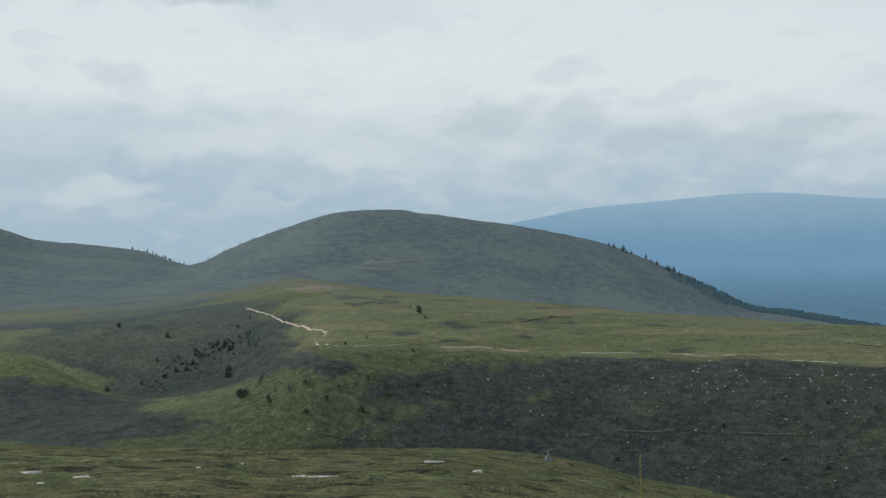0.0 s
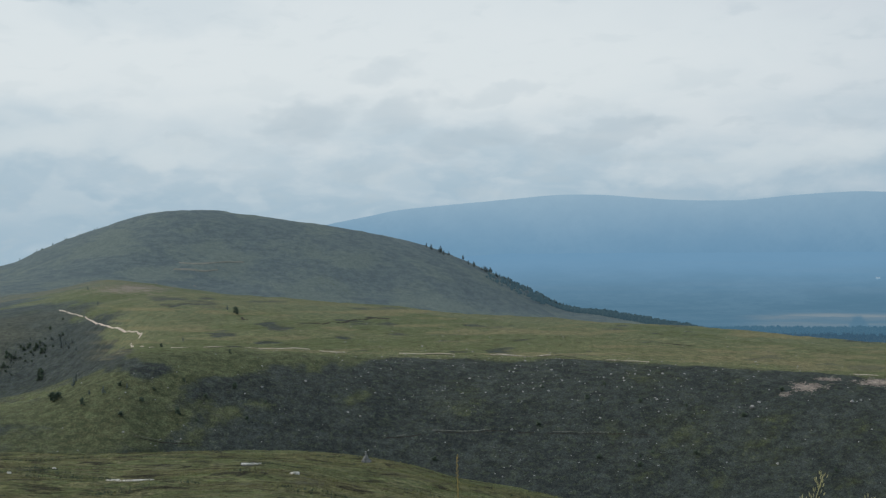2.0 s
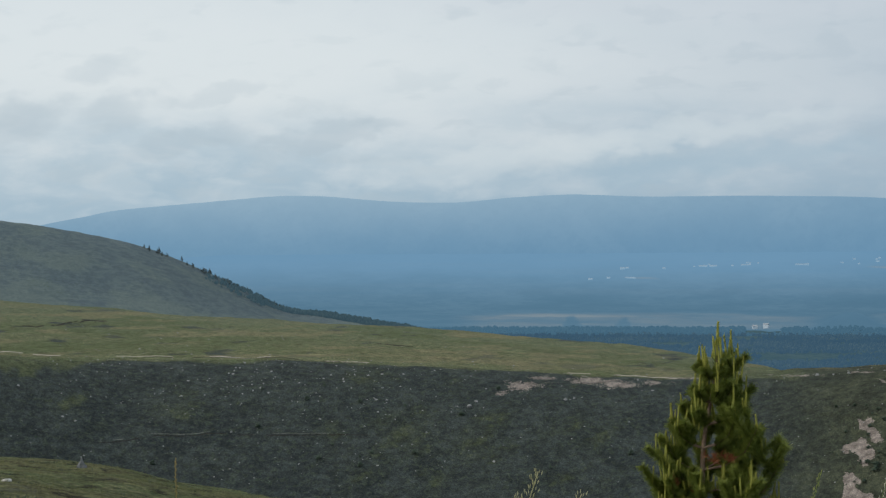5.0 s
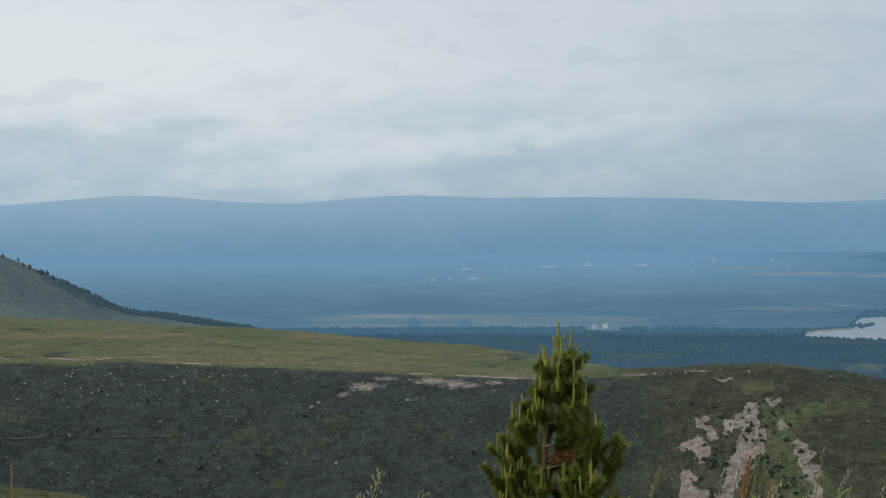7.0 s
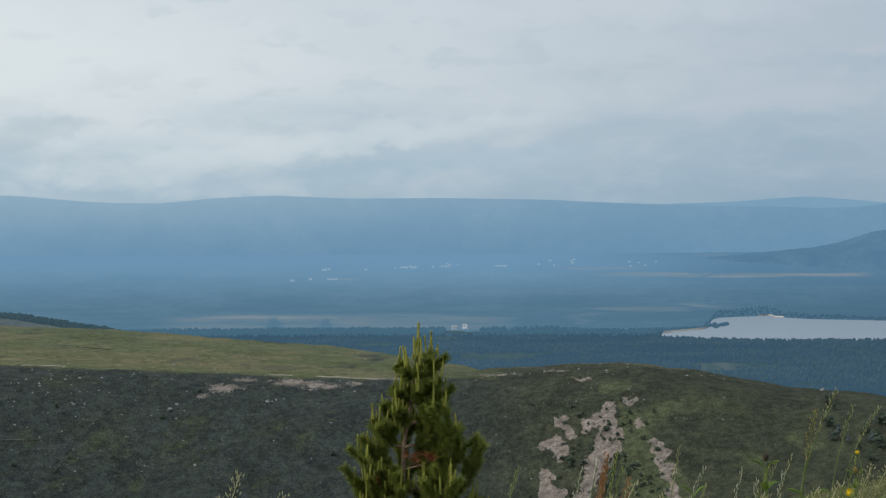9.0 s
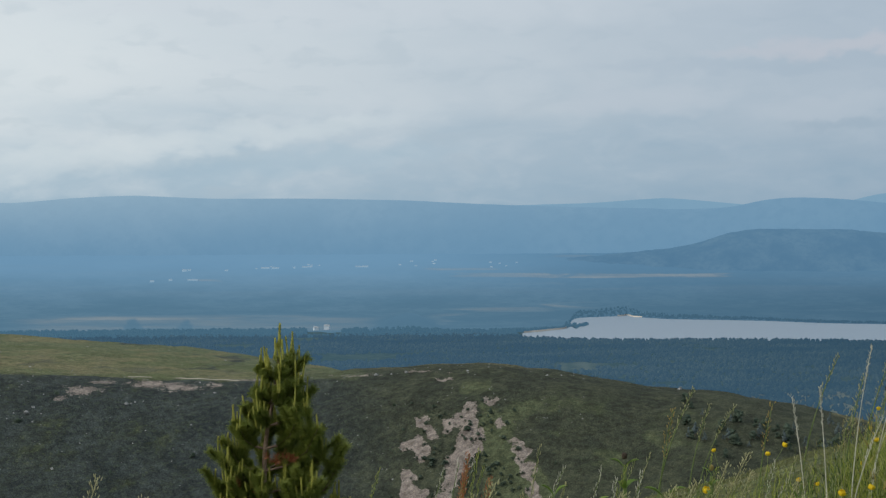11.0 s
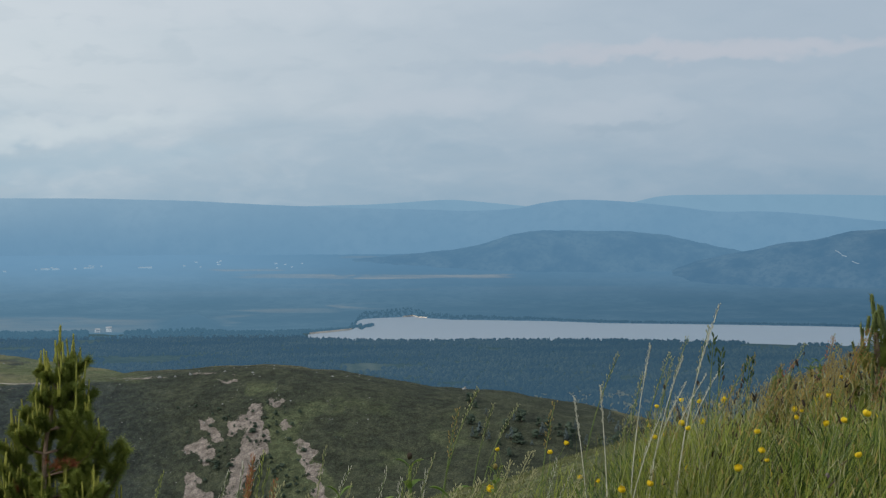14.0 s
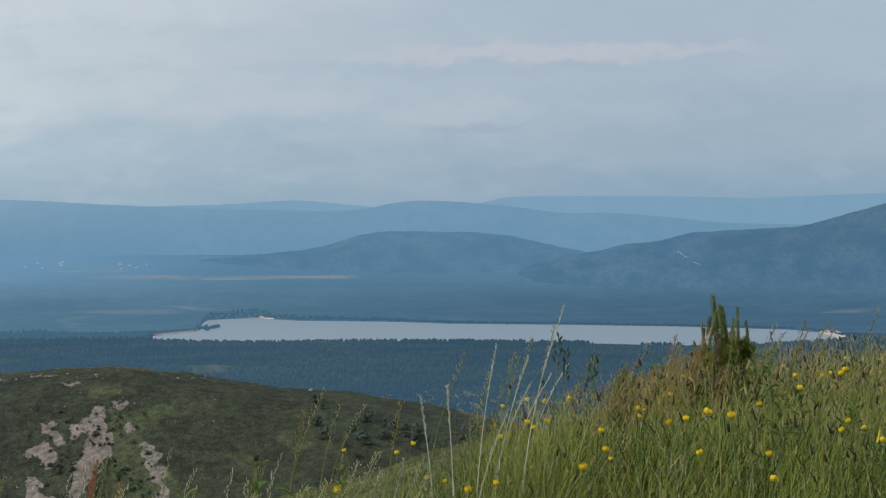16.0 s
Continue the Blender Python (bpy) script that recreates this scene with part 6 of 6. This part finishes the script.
for k, (az, el, r, droop, head) in enumerate(((42.45, -2.41, 4.6, 0.06, 0.22), (43.0, -2.73, 4.6, 0.10, 0.2), (43.9, -0.98, 4.5, 0.12, 0.3), (41.8, -3.89, 4.5, -0.02, 0.2), (41.2, -4.29, 4.4, -0.04, 0.22), (42.9, -3.6, 4.8, 0.12, 0.3), (42.2, -4.6, 4.3, 0.1, 0.3), (43.4, -3.3, 5.0, 0.14, 0.3), (44.0, -3.0, 5.2, 0.14, 0.3))):
    stand(seed_stalk(0.6, head, droop * 2.2, PALE_STRAW, PALE_STRAW, 300 + k, spikes=60, spread_w=0.003, grain=0.008), az, el, r, 0.6, "tall dry straw-coloured grass stalk on the bank", "grass", "tall grass stalks", 0.0, 0.75)
for k in range(46):
    az = rng.uniform(41.5, 60) if k < 40 else rng.uniform(36, 42)
    r = rng.uniform(4.2, 7.5)
    tall = rng.uniform(0.34, 0.52) * (1.12 if az < 46.5 else 0.9)
    el = math.degrees(math.atan2(ground_at(az, r) + tall - EYE, r))
    stand(seed_stalk(0.45, 0.3, rng.uniform(0.1, 0.4), STEM, STRAW if k % 3 else GOLDEN, 340 + k, spikes=44, spread_w=0.008, grain=0.009), az, el, r, 0.45, "flowering grass with a soft drooping seed head", "grass", "flowering grasses", rng.uniform(-30, 30))
for k in range(26):
    az, r = rng.gauss(48.3, 1.4), rng.uniform(5.4, 6.6)
    el = math.degrees(math.atan2(ground_at(az, r) + rng.uniform(0.30, 0.44) - EYE, r))
    stand(seed_stalk(0.45, 0.45, rng.uniform(0.1, 0.3), GOLDEN, GOLDEN if k % 4 else SORREL, 700 + k, "sorrel", 90, 0.014, 0.009), az, el, r, 0.45, "golden-brown sorrel gone to seed in long grass", "plant", "sorrel", rng.uniform(-30, 30))
# stalks rising into view from the foot of the bank
for k, (az, el, r, droop, head, wide) in enumerate(((6.55, -6.2, 4.5, -0.03, 0.35, 0.003), (15.7, -6.1, 3.4, 0.25, 0.45, 0.014), (16.0, -6.6, 3.3, 0.35, 0.5, 0.016), (15.5, -7.0, 3.3, 0.2, 0.4, 0.012), (26.1, -6.6, 3.2, 0.4, 0.5, 0.010), (27.2, -6.5, 3.2, 0.45, 0.5, 0.010), (27.6, -6.9, 3.0, 0.4, 0.5, 0.012),
                                                    (28.0, -6.4, 3.3, 0.3, 0.5, 0.012), (29.0, -6.7, 3.1, 0.4, 0.5, 0.014), (30.9, -6.5, 3.1, 0.4, 0.5, 0.014), (31.5, -6.9, 3.2, 0.45, 0.5, 0.016), (30.2, -7.0, 3.2, 0.4, 0.5, 0.014), (32.4, -6.9, 3.2, 0.35, 0.5, 0.014), (33.9, -6.6, 3.4, 0.3, 0.4, 0.012), (36.4, -6.0, 3.8, 0.25, 0.4, 0.012), (37.1, -5.7, 3.9, 0.25, 0.4, 0.012), (37.6, -6.3, 3.8, 0.2, 0.4, 0.012), (34.6, -6.4, 3.4, 0.3, 0.4, 0.012), (39.2, -6.6, 4.0, 0.2, 0.4, 0.012))):
    stand(seed_stalk(0.75, head * 0.5, droop, STRAW if k else GOLDEN, STRAW if k else GOLDEN, 420 + k, spikes=80 if k else 24, spread_w=wide, grain=0.009), az, el, r, 0.75, "flowering grass stalk with a pale feathery seed head", "grass", "grass stalks below the bank", -10, 0.8 if k else 0.6)
for k in range(30):
    az, r = rng.uniform(25.5, 40.5), rng.uniform(3.0, 4.0)
    stand(seed_stalk(0.6, rng.uniform(0.14, 0.24), rng.uniform(0.2, 0.6), STEM, (FRESH, STRAW, PALE_STRAW)[k % 3], 800 + k, spikes=44, spread_w=0.006, grain=0.008), az, rng.uniform(-7.6, -6.2), r, 0.56, "slender flowering grass with a pale green seed head", "grass", "grass stalks below the bank", rng.uniform(-40, 40), 0.5)
for k, (az, el, r) in enumerate(((29.2, -6.2, 3.6), (29.0, -6.6, 3.55), (28.7, -6.9, 3.5), (29.4, -6.9, 3.5))):
    stand(seed_stalk(0.7, 0.17, 0.13 + 0.02 * k, GOLDEN, SORREL, 460 + k, "sorrel", 90, 0.008, 0.008), az, el, r, 0.68, "rust-red sorrel with clustered seeds below the bank", "plant", "sorrel", -4, 0.7)
for k, (az, el, r) in enumerate(((48.2, -3.0, 6.2), (48.6, -2.7, 6.2), (48.9, -2.6, 6.3), (47.4, -3.3, 6.2), (47.1, -3.5, 6.1), (49.3, -2.9, 6.4), (52.9, -2.7, 6.8), (55.1, -2.6, 6.8))):
    stand(seed_stalk(0.5, 0.55, 0.2, GOLDEN, GOLDEN, 480 + k, "sorrel", 150, 0.022, 0.011), az, el, r, 0.5, "golden-brown sorrel gone to seed in long grass", "plant", "sorrel", -10)


def plantain():
    root = new("ribwort_plantain")
    bm = bmesh.new()
    bmesh_tube(bm, [(0, 0, -0.34), (0.006, 0, -0.16), (0, 0, 0)], (0.0016, 0.0014, 0.0012), 5)
    part("stem", bm, STEM, root)
    bm = bmesh.new()
    bmesh_ball(bm, (0, 0, 0.011), (0.0052, 0.0052, 0.014), 2, 0.12, 4)
    part("seed_head", bm, SEED, root)
    return root


dark_heads = []
for k in range(64):
    az, r = rng.uniform(43, 60), rng.uniform(4.0, 7.6)
    dark_heads.append((az, r, ground_at(az, r) + rng.uniform(0.22, 0.36)))
place_copies(plantain(), dark_heads, "ribwort plantain with a small dark seed head", "plant", "ribwort plantains", (0.5, 0.85), 20)


def leafy_plant(az, el, r, leaves, long, wide, label, bud=None, seed=1):
    """A broad-leaved herb: upright stem with pairs of pointed leaves."""
    rr = random.Random(seed)
    a = radians(az)
    top, foot = EYE + r * math.tan(radians(el)), ground_at(az, r)
    h = top - foot
    root = new("leafy_plant")
    root.matrix_basis = Matrix.Translation((r * math.sin(a), r * math.cos(a), foot)) @ pose(0, 0, 0, 0, 0, -az)
    bm = bmesh.new()
    bmesh_tube(bm, [(0, 0, -0.02), (0.008, 0, h * 0.5), (0, 0, h * 0.93)], (0.0065, 0.0055, 0.004), 6)
    part("stem", bm, STEM, root)
    for k in range(leaves):
        z = h * (0.93 - 0.42 * (k // 2) / max(1, leaves // 2))
        size = long * (0.6 + 0.55 * (k // 2) / max(1, leaves // 2))
        head = math.pi * (k % 2) + (k // 2) * 0.9 + rr.uniform(-0.3, 0.3)
        rise_a = radians(62 - 9 * (k // 2) + rr.uniform(-8, 8))
        bm = bmesh.new()
        rows = []
        p, ang = Vector((0, 0, z)), rise_a
        d = Vector((math.cos(head), math.sin(head), 0))
        s = Vector((-d.y, d.x, 0))
        for i in range(7):
            t = i / 6
            w = wide * size / long * math.sin(math.pi * min(1, t * 0.92 + 0.05)) ** 0.8 * 0.5 + 0.0006
            lift = Vector((0, 0, w * 0.5))
            rows.append([bm.verts.new(p - s * w + lift), bm.verts.new(p), bm.verts.new(p + s * w + lift)])
            p = p + (d * math.cos(ang) + Vector((0, 0, math.sin(ang)))) * size / 6
            ang -= 0.17
        for r0, r1 in zip(rows, rows[1:]):
            bm.faces.new((r0[0], r0[1], r1[1], r1[0]))
            bm.faces.new((r0[1], r0[2], r1[2], r1[1]))
        part("leaf", bm, LEAF, root, smooth=True)
    if bud:
        bm = bmesh.new()
        bmesh_ball(bm, (0, 0, h * 0.97), (0.006, 0.006, 0.008), 2, 0.12, seed)
        part("bud", bm, bud, root, "dark knapweed bud")
    tagged(root, label, "plant")


leafy_plant(35.3, -5.95, 3.7, 12, 0.062, 0.026, "upright knapweed with pointed green leaves and a bud", SEED, 4)
leafy_plant(33.0, -6.9, 3.6, 8, 0.065, 0.034, "broad-leaved green herb below the bank", None, 5)
leafy_plant(34.3, -7.3, 3.5, 8, 0.07, 0.030, "broad-leaved green herb below the bank", None, 6)
leafy_plant(36.6, -7.0, 3.6, 10, 0.085, 0.036, "broad-leaved green herb below the bank", None, 7)
leafy_plant(38.1, -6.4, 4.1, 16, 0.05, 0.016, "bushy green herb beside the buttercups", GOLDEN, 8)
for az, el in ((44.95, -2.25), (45.2, -2.7), (46.1, -2.95)):
    stand(seed_stalk(0.55, 0.16, 0.05, STEM, DEEP, 500 + int(az * 10), spikes=16, spread_w=0.010, grain=0.020), az, el, 4.7, 0.55, "tall cocksfoot grass with clustered green heads", "grass", "tall grass stalks", 0.0, 0.8)
leafy_plant(48.8, -6.75, 4.6, 8, 0.05, 0.014, "small mauve knapweed in the grass", THISTLE, 10)
for k in range(14):
    az, r = rng.uniform(46, 59), rng.uniform(4.2, 7.2)
    leafy_plant(az, math.degrees(math.atan2(ground_at(az, r) + rng.uniform(0.2, 0.34) - EYE, r)), r, 10, 0.06, 0.02, "broad-leaved green herb in the meadow", None, 20 + k)
